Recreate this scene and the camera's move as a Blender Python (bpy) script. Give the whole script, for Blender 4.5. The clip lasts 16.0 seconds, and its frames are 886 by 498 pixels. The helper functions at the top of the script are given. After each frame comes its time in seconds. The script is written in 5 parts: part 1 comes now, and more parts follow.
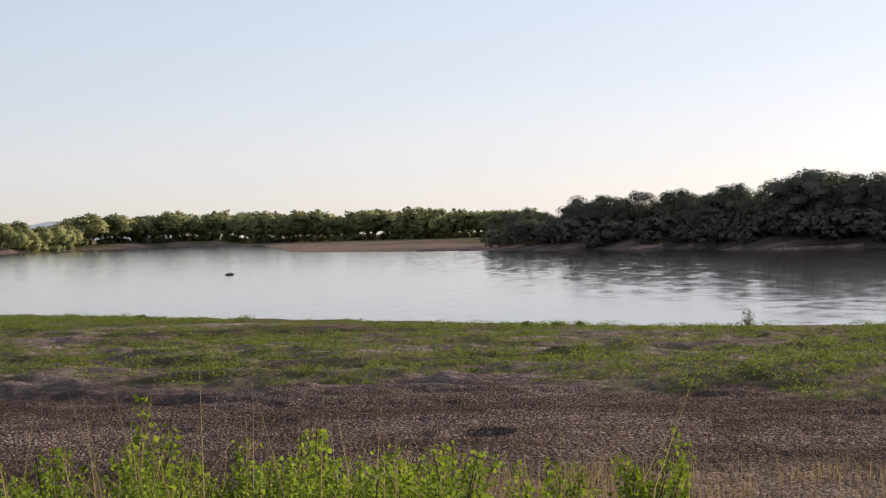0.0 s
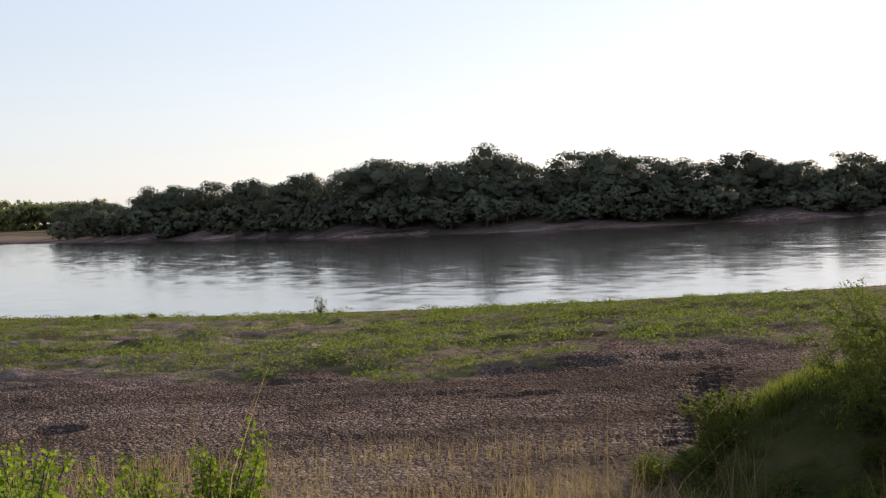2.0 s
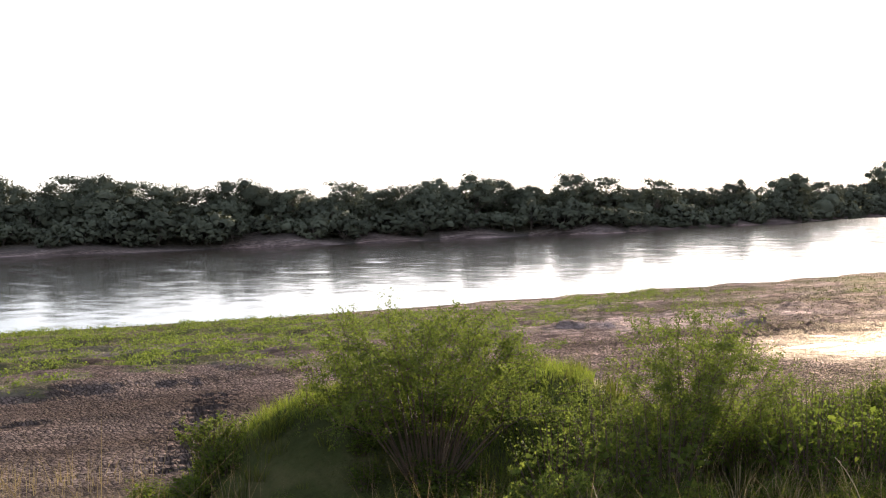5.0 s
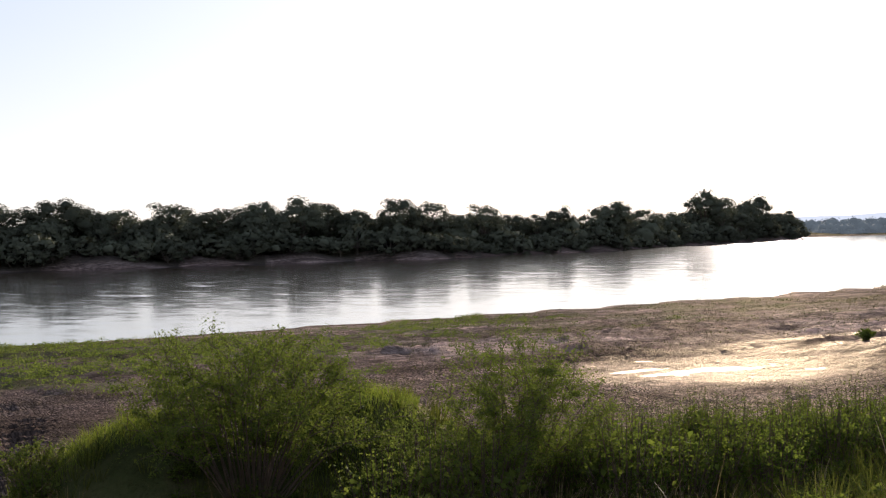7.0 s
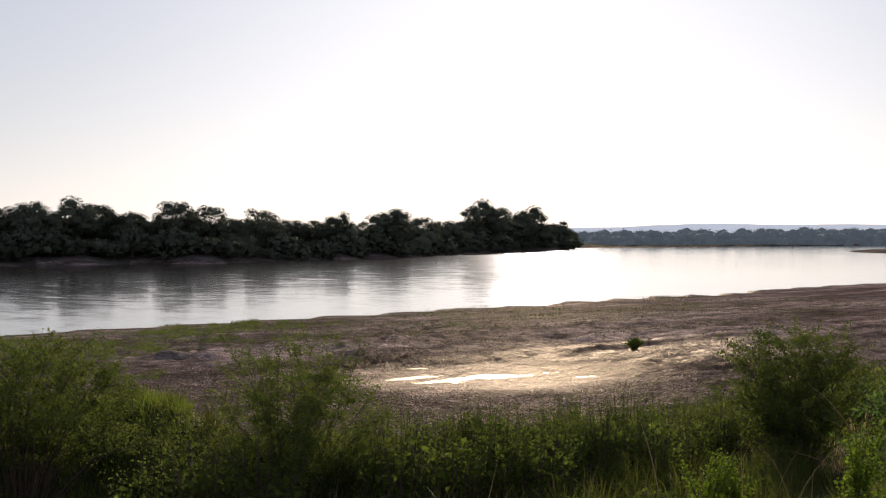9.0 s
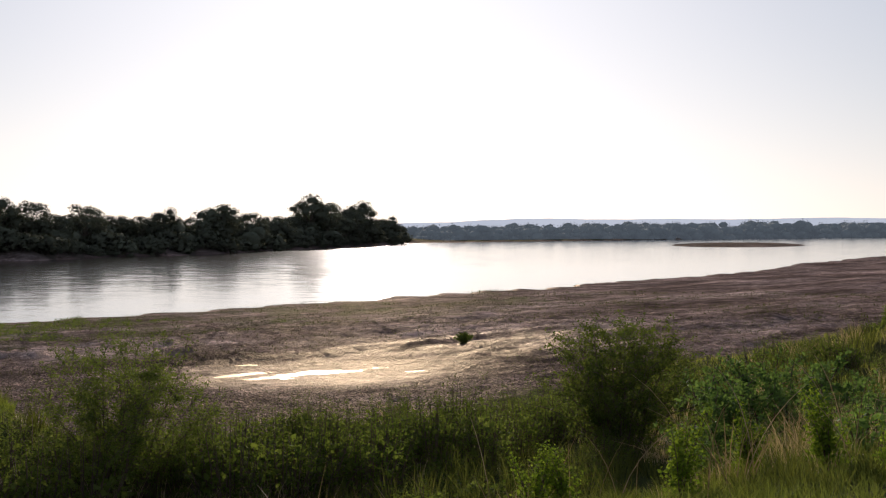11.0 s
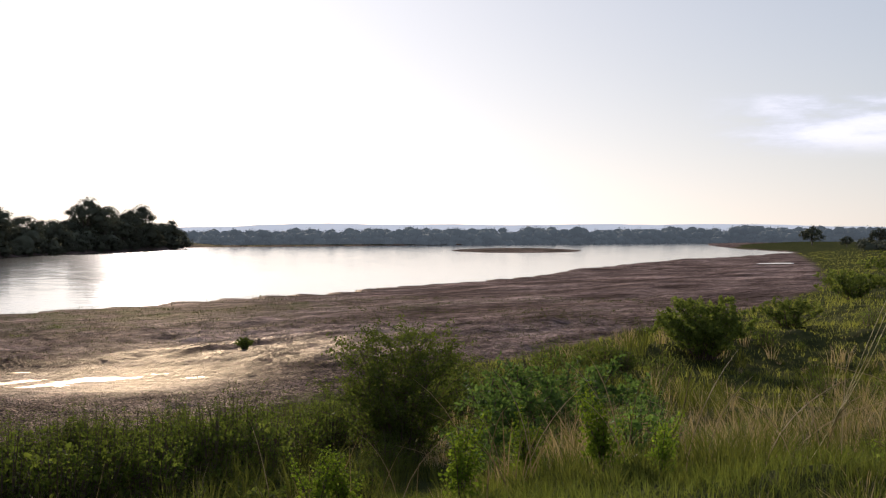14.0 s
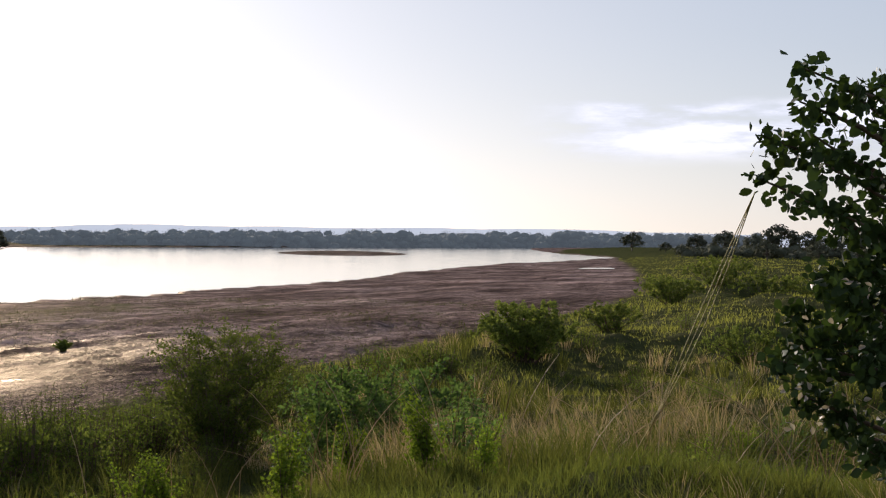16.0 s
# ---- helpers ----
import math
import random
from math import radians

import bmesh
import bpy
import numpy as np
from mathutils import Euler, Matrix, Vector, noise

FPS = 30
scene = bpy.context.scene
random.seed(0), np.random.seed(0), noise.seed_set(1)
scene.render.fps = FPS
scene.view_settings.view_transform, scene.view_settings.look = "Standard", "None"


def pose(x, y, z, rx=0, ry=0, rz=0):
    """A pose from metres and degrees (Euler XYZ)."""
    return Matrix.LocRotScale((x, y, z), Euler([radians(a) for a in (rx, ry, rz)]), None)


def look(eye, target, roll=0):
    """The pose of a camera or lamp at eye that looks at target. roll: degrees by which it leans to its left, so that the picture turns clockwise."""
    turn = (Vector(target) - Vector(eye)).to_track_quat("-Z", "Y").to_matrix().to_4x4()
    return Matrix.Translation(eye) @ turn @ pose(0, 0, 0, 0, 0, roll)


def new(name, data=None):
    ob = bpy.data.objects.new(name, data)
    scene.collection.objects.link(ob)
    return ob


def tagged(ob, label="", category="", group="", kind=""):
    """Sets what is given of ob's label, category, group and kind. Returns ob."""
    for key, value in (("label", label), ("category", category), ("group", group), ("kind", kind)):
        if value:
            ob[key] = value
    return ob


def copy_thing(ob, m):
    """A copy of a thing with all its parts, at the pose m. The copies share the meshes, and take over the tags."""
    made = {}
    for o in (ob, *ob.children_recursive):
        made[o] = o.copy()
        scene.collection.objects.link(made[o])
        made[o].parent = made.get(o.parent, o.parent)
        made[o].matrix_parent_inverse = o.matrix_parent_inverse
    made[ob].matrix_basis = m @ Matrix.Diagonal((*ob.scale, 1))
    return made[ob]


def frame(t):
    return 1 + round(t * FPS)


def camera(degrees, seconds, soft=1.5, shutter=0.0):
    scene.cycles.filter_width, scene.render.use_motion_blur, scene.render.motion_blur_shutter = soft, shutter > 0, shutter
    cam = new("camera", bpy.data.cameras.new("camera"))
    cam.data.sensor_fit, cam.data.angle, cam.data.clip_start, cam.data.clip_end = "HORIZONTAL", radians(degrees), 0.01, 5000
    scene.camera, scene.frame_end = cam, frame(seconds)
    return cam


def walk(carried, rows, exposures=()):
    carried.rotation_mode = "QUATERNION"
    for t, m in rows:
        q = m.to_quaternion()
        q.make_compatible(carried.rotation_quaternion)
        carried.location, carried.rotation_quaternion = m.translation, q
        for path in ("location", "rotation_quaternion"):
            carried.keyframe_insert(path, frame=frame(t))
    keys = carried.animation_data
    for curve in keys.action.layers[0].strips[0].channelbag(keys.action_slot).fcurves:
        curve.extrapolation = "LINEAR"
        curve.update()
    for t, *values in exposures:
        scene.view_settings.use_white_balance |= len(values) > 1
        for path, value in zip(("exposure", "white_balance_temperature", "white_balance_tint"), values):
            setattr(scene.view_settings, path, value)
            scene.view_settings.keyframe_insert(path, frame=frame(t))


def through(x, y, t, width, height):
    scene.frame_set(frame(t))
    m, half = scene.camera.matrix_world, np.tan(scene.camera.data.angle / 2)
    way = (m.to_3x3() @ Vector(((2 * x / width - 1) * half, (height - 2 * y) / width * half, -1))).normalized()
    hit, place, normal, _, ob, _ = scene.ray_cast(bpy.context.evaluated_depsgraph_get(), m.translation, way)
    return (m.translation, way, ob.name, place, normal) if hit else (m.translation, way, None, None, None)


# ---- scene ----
# River bank at low sun: a pan from the upstream bend to the tree beside the camera.
# World: x to the east, y to the north across the river, water level at z = 0. Azimuth is clockwise from north.
EYE = (0.0, 0.0, 6.0)
cam = camera(31.45, 16.0, soft=1.2)
TURN = [
    (0, 0.000, -0.616, -1.803), (0.5, 3.988, -0.535, -2.021), (1, 8.256, -0.578, -2.569),
    (1.5, 12.069, -0.865, -2.582), (2, 15.446, -1.553, -2.435), (2.5, 18.225, -2.030, -2.081),
    (3, 21.140, -2.246, -2.078), (3.5, 24.576, -2.319, -1.828), (4, 28.048, -1.940, -1.597),
    (4.5, 31.167, -1.562, -1.688), (7, 40.002, -0.514, -1.090), (7.5, 41.613, -0.467, -0.974),
    (8, 43.668, -0.688, -0.893), (8.5, 45.951, -0.757, -0.319), (9, 48.059, -0.360, -0.045),
    (11.5, 55.627, -0.681, -0.171), (12, 56.992, -0.630, 0.014), (12.5, 58.233, -0.475, 0.068),
    (13, 59.556, -0.565, 0.008), (13.5, 60.876, -0.561, -0.048), (14, 62.205, -0.384, -0.015),
    (14.5, 63.670, -0.485, 0.007), (15, 65.210, -0.384, 0.198), (15.5, 66.866, -0.292, 0.471),
    (16, 68.554, -0.245, 0.557),
]


def aim(yaw, pitch, roll):
    a, e = radians(yaw), radians(pitch)
    way = Vector((math.sin(a) * math.cos(e), math.cos(a) * math.cos(e), math.sin(e)))
    return look(EYE, Vector(EYE) + way, roll)


walk(cam, [(t, aim(a, e, r)) for t, a, e, r in TURN],
     exposures=[(t, stops, 6150 if t < 2 else 6050 if t < 6 else 5900, 20 if t < 2 else 17) for t, stops in (
         (0, 0.67), (1.0, 0.67), (1.5, 0.68), (2.0, 0.7), (2.5, 0.9), (3.0, 1.6), (3.5, 2.0), (4.0, 1.85), (4.7, 1.55), (6.8, 0.6), (9.0, -0.1), (12.5, -0.1), (16.0, 0.1))])

# ---- light ----
SUN_AZ, SUN_EL = 51.6, 12.5
world = bpy.data.worlds.new("sky")
scene.world = world
world.use_nodes = True
wn = world.node_tree.nodes
sky = wn.new("ShaderNodeTexSky")
sky.sky_type = "NISHITA"
sky.sun_disc = False
sky.sun_elevation = radians(SUN_EL)
sky.sun_rotation = radians(SUN_AZ)
sky.air_density, sky.dust_density, sky.ozone_density = 1.0, 0.5, 2.0
# dry-season haze evens the sky out
haze = wn.new("ShaderNodeGamma")
haze.inputs["Gamma"].default_value = 0.55
pale = wn.new("ShaderNodeHueSaturation")
pale.inputs["Saturation"].default_value = 0.65
world.node_tree.links.new(sky.outputs["Color"], haze.inputs["Color"])
world.node_tree.links.new(haze.outputs["Color"], pale.inputs["Color"])
world.node_tree.links.new(pale.outputs["Color"], wn["Background"].inputs["Color"])
wn["Background"].inputs["Strength"].default_value = 0.205

sun = new("sun", bpy.data.lights.new("sun", "SUN"))
sun.data.energy, sun.data.angle, sun.data.color = 5.0, radians(0.6), (1.0, 0.86, 0.68)
sun_way = Vector((math.sin(radians(SUN_AZ)) * math.cos(radians(SUN_EL)),
                  math.cos(radians(SUN_AZ)) * math.cos(radians(SUN_EL)), math.sin(radians(SUN_EL))))
sun.matrix_world = look(sun_way * 100, (0, 0, 0))


# ---- materials ----
def mat(name):
    m = bpy.data.materials.new(name)
    m.use_nodes = True
    t = m.node_tree
    return m, t.nodes, t.links, t.nodes["Principled BSDF"]


def noise_node(n, l, scale, detail=4.0, rough=0.6, stretch=None, coords="Object"):
    co = n.new("ShaderNodeTexCoord")
    mp = n.new("ShaderNodeMapping")
    if stretch:
        mp.inputs["Scale"].default_value = stretch
    l.new(co.outputs[coords], mp.inputs["Vector"])
    x = n.new("ShaderNodeTexNoise")
    x.inputs["Scale"].default_value, x.inputs["Detail"].default_value, x.inputs["Roughness"].default_value = scale, detail, rough
    l.new(mp.outputs["Vector"], x.inputs["Vector"])
    return x.outputs["Fac"]


def ramp(n, l, fac, *stops):
    r = n.new("ShaderNodeValToRGB")
    e = r.color_ramp.elements
    while len(e) < len(stops):
        e.new(0.5)
    for s, (p, c) in zip(e, stops):
        s.position, s.color = p, (*c, 1.0)
    l.new(fac, r.inputs["Fac"])
    return r.outputs["Color"]


def mix(n, l, fac, a, b, kind="MIX"):
    x = n.new("ShaderNodeMix")
    x.data_type, x.blend_type = "RGBA", kind
    for socket, value in ((x.inputs["Factor"], fac), (x.inputs[6], a), (x.inputs[7], b)):
        if isinstance(value, (int, float)):
            socket.default_value = value
        elif isinstance(value, tuple):
            socket.default_value = (*value, 1.0)
        else:
            l.new(value, socket)
    return x.outputs[2]


def attribute(n, name):
    x = n.new("ShaderNodeAttribute")
    x.attribute_name = name
    return x.outputs["Fac"]


def bump(n, l, height, strength, distance, bsdf):
    b = n.new("ShaderNodeBump")
    b.inputs["Strength"].default_value, b.inputs["Distance"].default_value = strength, distance
    l.new(height, b.inputs["Height"])
    l.new(b.outputs["Normal"], bsdf.inputs["Normal"])


def leaf_material(name, dark, light, through=0.5, gloss=0.1, tip=None):
    """Leaves: matt above, letting light through; the colour varies from leaf to leaf and in patches."""
    m, n, l, p = mat(name)
    geo = n.new("ShaderNodeNewGeometry")
    isl = ramp(n, l, geo.outputs["Random Per Island"], (0.0, dark), (1.0, light))
    patch = noise_node(n, l, 0.9, 2.0, 0.5)
    info = n.new("ShaderNodeObjectInfo")
    col = mix(n, l, ramp(n, l, patch, (0.35, (0, 0, 0)), (0.65, (0.5, 0.5, 0.5))), isl, tip or light)
    hsv = n.new("ShaderNodeHueSaturation")
    vary = n.new("ShaderNodeMapRange")
    vary.inputs["To Min"].default_value, vary.inputs["To Max"].default_value = 0.75, 1.2
    l.new(info.outputs["Random"], vary.inputs["Value"])
    l.new(vary.outputs["Result"], hsv.inputs["Value"])
    l.new(col, hsv.inputs["Color"])
    out = hsv.outputs["Color"]
    l.new(out, p.inputs["Base Color"])
    p.inputs["Roughness"].default_value = 1.0 - gloss
    p.inputs["Specular IOR Level"].default_value = 0.1 + 0.5 * gloss
    tr = n.new("ShaderNodeBsdfTranslucent")
    l.new(mix(n, l, 1.0, out, (1.0, 1.0, 0.62), "MULTIPLY"), tr.inputs["Color"])
    ms = n.new("ShaderNodeMixShader")
    ms.inputs["Fac"].default_value = through
    l.new(p.outputs["BSDF"], ms.inputs[1])
    l.new(tr.outputs["BSDF"], ms.inputs[2])
    l.new(ms.outputs["Shader"], n["Material Output"].inputs["Surface"])
    return m


def bark_material(name, dark, light):
    m, n, l, p = mat(name)
    l.new(ramp(n, l, noise_node(n, l, 6.0, 5.0, 0.7, (1, 1, 0.2)), (0.3, dark), (0.7, light)), p.inputs["Base Color"])
    p.inputs["Roughness"].default_value = 0.9
    bump(n, l, noise_node(n, l, 20.0, 4.0, 0.7, (1, 1, 0.2)), 0.6, 0.02, p)
    return m


def gold_gloss(n, l, p, amount, rough):
    """Sheen of silty water over matt ground, coloured with the low sun's gold."""
    shine = n.new("ShaderNodeBsdfGlossy")
    shine.inputs["Color"].default_value, shine.inputs["Roughness"].default_value = (0.95, 0.80, 0.58, 1.0), rough
    l.new(p.inputs["Normal"].links[0].from_socket, shine.inputs["Normal"])
    both = n.new("ShaderNodeMixShader")
    if isinstance(amount, float):
        both.inputs["Fac"].default_value = amount
    else:
        l.new(amount, both.inputs["Fac"])
    l.new(p.outputs["BSDF"], both.inputs[1])
    l.new(shine.outputs["BSDF"], both.inputs[2])
    l.new(both.outputs["Shader"], n["Material Output"].inputs["Surface"])


def ground_material():
    m, n, l, p = mat("ground_soil")
    big = noise_node(n, l, 0.09, 5.0, 0.6, (0.5, 1, 1))
    mid = noise_node(n, l, 0.8, 5.0, 0.65)
    fine = noise_node(n, l, 9.0, 4.0, 0.7)
    mud = ramp(n, l, big, (0.38, (0.122, 0.091, 0.081)), (0.5, (0.255, 0.197, 0.177)), (0.62, (0.395, 0.315, 0.284)))
    mud = mix(n, l, ramp(n, l, mid, (0.4, (0, 0, 0)), (0.7, (0.55, 0.55, 0.55))), mud, (0.28, 0.208, 0.175))
    mud = mix(n, l, 0.5, mud, ramp(n, l, fine, (0.3, (0.45, 0.43, 0.42)), (0.7, (1, 1, 1))), "MULTIPLY")
    streaks = noise_node(n, l, 0.22, 6.0, 0.72, (0.25, 1.0, 1.0))
    mud = mix(n, l, 0.8, mud, ramp(n, l, streaks, (0.36, (0.42, 0.40, 0.40)), (0.55, (1, 1, 1))), "MULTIPLY")
    bands = noise_node(n, l, 0.16, 6.0, 0.7, (0.2, 1.0, 1.0))
    mud = mix(n, l, 0.85, mud, ramp(n, l, bands, (0.38, (0.50, 0.47, 0.48)), (0.5, (0.9, 0.88, 0.88)), (0.62, (1.35, 1.28, 1.24))), "MULTIPLY")
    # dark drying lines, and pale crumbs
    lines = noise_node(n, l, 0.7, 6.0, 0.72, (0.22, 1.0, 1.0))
    drying = attribute(n, "sheen_mud")
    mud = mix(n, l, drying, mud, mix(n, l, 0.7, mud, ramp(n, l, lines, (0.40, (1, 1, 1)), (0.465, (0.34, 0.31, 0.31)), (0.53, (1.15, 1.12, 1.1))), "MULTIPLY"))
    crumbs = noise_node(n, l, 2.2, 3.0, 0.8, (0.7, 0.45, 1.0))
    mud = mix(n, l, drying, mud, mix(n, l, 0.8, mud, ramp(n, l, crumbs, (0.36, (0.45, 0.42, 0.42)), (0.5, (1, 1, 1)), (0.64, (1.8, 1.72, 1.65))), "MULTIPLY"))
    tex = n.new("ShaderNodeTexCoord")
    warp = n.new("ShaderNodeVectorMath")
    warp.operation = "MULTIPLY_ADD"
    turb = n.new("ShaderNodeTexNoise")
    turb.inputs["Scale"].default_value = 0.5
    l.new(tex.outputs["Object"], turb.inputs["Vector"])
    l.new(turb.outputs["Color"], warp.inputs[0])
    warp.inputs[1].default_value = (3.0, 3.0, 0.0)
    l.new(tex.outputs["Object"], warp.inputs[2])
    creases = []
    for size, depth in ((0.1, 0.45), (0.4, 0.4), (3.1, 0.35)):
        vor = n.new("ShaderNodeTexVoronoi")
        vor.feature = "DISTANCE_TO_EDGE"
        vor.inputs["Scale"].default_value = size
        l.new(warp.outputs["Vector"] if size < 1 else tex.outputs["Object"], vor.inputs["Vector"])
        creases.append(vor.outputs["Distance"])
        mud = mix(n, l, depth, mud, ramp(n, l, vor.outputs["Distance"], (0.0, (0.30, 0.28, 0.27)), (0.09, (1, 1, 1))), "MULTIPLY")
    # mud lightened downstream, and less under herbs: sky sheen put into its colour
    mud = mix(n, l, attribute(n, "sheen_mud"), mud, mix(n, l, 1.0, mud, (1.42, 1.40, 1.42), "MULTIPLY"))
    grid = n.new("ShaderNodeMapping")
    grid.inputs["Scale"].default_value = (7.5, 4.6, 1.0)
    l.new(tex.outputs["Object"], grid.inputs["Vector"])
    plate, tone = n.new("ShaderNodeTexVoronoi"), n.new("ShaderNodeTexVoronoi")
    plate.feature = "DISTANCE_TO_EDGE"
    for q in (plate, tone):
        q.inputs["Scale"].default_value = 1.0
        l.new(grid.outputs["Vector"], q.inputs["Vector"])
    bare = attribute(n, "plates")
    seam = mix(n, l, 1.0, ramp(n, l, plate.outputs["Distance"], (0.02, (1, 1, 1)), (0.16, (0, 0, 0))), bare, "MULTIPLY")
    grey = n.new("ShaderNodeSeparateColor")
    l.new(tone.outputs["Color"], grey.inputs["Color"])
    mud = mix(n, l, bare, mud, mix(n, l, 1.0, mud, ramp(n, l, grey.outputs["Red"], (0.0, (0.75, 0.74, 0.74)), (1.0, (1.3, 1.27, 1.22))), "MULTIPLY"))
    mud = mix(n, l, seam, mud, (0.04, 0.029, 0.027))
    cells = attribute(n, "crack")
    mud = mix(n, l, ramp(n, l, cells, (0.0, (1, 1, 1)), (0.35, (0, 0, 0))), mud, (0.045, 0.034, 0.033))
    sand = ramp(n, l, mid, (0.3, (0.20, 0.145, 0.10)), (0.7, (0.33, 0.245, 0.17)))
    redbank = ramp(n, l, mid, (0.3, (0.065, 0.052, 0.045)), (0.7, (0.125, 0.102, 0.085)))
    turf = ramp(n, l, mid, (0.3, (0.033, 0.039, 0.013)), (0.5, (0.057, 0.065, 0.021)), (0.75, (0.11, 0.10, 0.042)))
    mat_green = ramp(n, l, fine, (0.3, (0.055, 0.066, 0.022)), (0.7, (0.13, 0.145, 0.042)))
    part_green = n.new("ShaderNodeMath")
    part_green.operation = "MULTIPLY"
    part_green.inputs[1].default_value = 0.65
    l.new(attribute(n, "green"), part_green.inputs[0])
    col = mix(n, l, part_green.outputs[0], mud, mat_green)
    col = mix(n, l, attribute(n, "sand"), col, sand)
    col = mix(n, l, attribute(n, "redbank"), col, redbank)
    col = mix(n, l, attribute(n, "turf"), col, turf)
    l.new(col, p.inputs["Base Color"])
    p.inputs["Roughness"].default_value = 0.95
    p.inputs["Specular IOR Level"].default_value = 0.0
    both = n.new("ShaderNodeMath")
    both.operation = "MULTIPLY_ADD"
    both.inputs[1].default_value = 5.0
    l.new(noise_node(n, l, 0.9, 5.0, 0.7, (0.6, 1.0, 1.0)), both.inputs[0])
    plates = n.new("ShaderNodeMath")
    plates.operation = "MULTIPLY_ADD"
    plates.inputs[1].default_value = 0.8
    l.new(creases[2], plates.inputs[0])
    l.new(noise_node(n, l, 5.0, 6.0, 0.75), plates.inputs[2])
    domes = n.new("ShaderNodeMath")
    domes.operation = "MULTIPLY_ADD"
    domes.inputs[1].default_value = 1.3
    l.new(ramp(n, l, mix(n, l, 1.0, plate.outputs["Distance"], bare, "MULTIPLY"), (0.0, (0, 0, 0)), (0.3, (0.5, 0.5, 0.5))), domes.inputs[0])
    l.new(plates.outputs[0], domes.inputs[2])
    l.new(domes.outputs[0], both.inputs[2])
    wide = n.new("ShaderNodeMath")
    wide.operation = "MULTIPLY_ADD"
    wide.inputs[1].default_value = 14.0
    l.new(noise_node(n, l, 0.16, 4.0, 0.6, (0.5, 1.0, 1.0)), wide.inputs[0])
    l.new(both.outputs[0], wide.inputs[2])
    bump(n, l, wide.outputs[0], 1.0, 0.12, p)
    wet = n.new("ShaderNodeMapRange")
    wet.inputs["To Min"].default_value, wet.inputs["To Max"].default_value = 0.012, 0.085
    l.new(attribute(n, "wet"), wet.inputs["Value"])
    gold_gloss(n, l, p, wet.outputs["Result"], 0.5)
    return m


def water_material():
    """Silty river: the slopes of long low waves and of fine ripples, calmer in streaks of current and far downstream."""
    m, n, l, p = mat("river_water")
    p.inputs["Base Color"].default_value = (0.04, 0.031, 0.026, 1)
    p.inputs["IOR"].default_value = 1.36
    p.inputs["Roughness"].default_value = 0.085

    def slopes(scale, detail, stretch, amount, across=0.35):
        co = n.new("ShaderNodeTexCoord")
        mp = n.new("ShaderNodeMapping")
        mp.inputs["Scale"].default_value = stretch
        l.new(co.outputs["Object"], mp.inputs["Vector"])
        x = n.new("ShaderNodeTexNoise")
        x.inputs["Scale"].default_value, x.inputs["Detail"].default_value = scale, detail
        l.new(mp.outputs["Vector"], x.inputs["Vector"])
        q = n.new("ShaderNodeVectorMath")
        q.operation = "MULTIPLY_ADD"
        l.new(x.outputs["Color"], q.inputs[0])
        q.inputs[1].default_value = (across * amount, amount, 0.0)
        q.inputs[2].default_value = (-0.5 * across * amount, -0.5 * amount, 0.0)
        return q.outputs["Vector"]

    def vector(kind, a, b):
        q = n.new("ShaderNodeVectorMath")
        q.operation = kind
        l.new(a, q.inputs[0])
        if isinstance(b, tuple):
            q.inputs[1].default_value = b
        elif b is not None:
            l.new(b, q.inputs["Scale"] if kind == "SCALE" else q.inputs[1])
        return q.outputs["Vector"]
    place = n.new("ShaderNodeTexCoord")
    east = n.new("ShaderNodeSeparateXYZ")
    l.new(place.outputs["Object"], east.inputs["Vector"])
    race = n.new("ShaderNodeMapRange")
    race.inputs["From Min"].default_value, race.inputs["From Max"].default_value = 120.0, 240.0
    race.inputs["To Min"].default_value, race.inputs["To Max"].default_value = 0.12, 1.0
    l.new(east.outputs["Y"], race.inputs["Value"])
    lee = n.new("ShaderNodeMapRange")
    lee.inputs["From Min"].default_value, lee.inputs["From Max"].default_value = -10.0, 80.0
    lee.inputs["To Min"].default_value, lee.inputs["To Max"].default_value = 0.06, 1.0
    l.new(east.outputs["X"], lee.inputs["Value"])
    chop = vector("SCALE", vector("SCALE", slopes(1.0, 2.5, (0.6, 0.14, 1.0), 0.18, 0.25), race.outputs["Result"]), lee.outputs["Result"])
    waves = vector("ADD", chop, slopes(1.0, 2.0, (0.6, 0.4, 1.0), 0.035))
    streak = noise_node(n, l, 0.02, 3.0, 0.5, (0.35, 1.6, 1.0))
    waves = vector("SCALE", waves, ramp(n, l, streak, (0.36, (0.75, 0.75, 0.75)), (0.6, (1, 1, 1))))
    calm = n.new("ShaderNodeMapRange")
    calm.inputs["From Min"].default_value, calm.inputs["From Max"].default_value = 230.0, 620.0
    calm.inputs["To Min"].default_value, calm.inputs["To Max"].default_value = 1.0, 0.3
    l.new(east.outputs["X"], calm.inputs["Value"])
    waves = vector("SCALE", waves, calm.outputs["Result"])
    l.new(vector("NORMALIZE", vector("ADD", waves, (0.0, -0.006, 1.0)), None), p.inputs["Normal"])
    return m


def plain_material(name, dark, light, rough=0.85, scale=3.0, spec=0.3):
    m, n, l, p = mat(name)
    l.new(ramp(n, l, noise_node(n, l, scale, 5.0, 0.65), (0.3, dark), (0.7, light)), p.inputs["Base Color"])
    p.inputs["Roughness"].default_value = rough
    p.inputs["Specular IOR Level"].default_value = spec
    return m


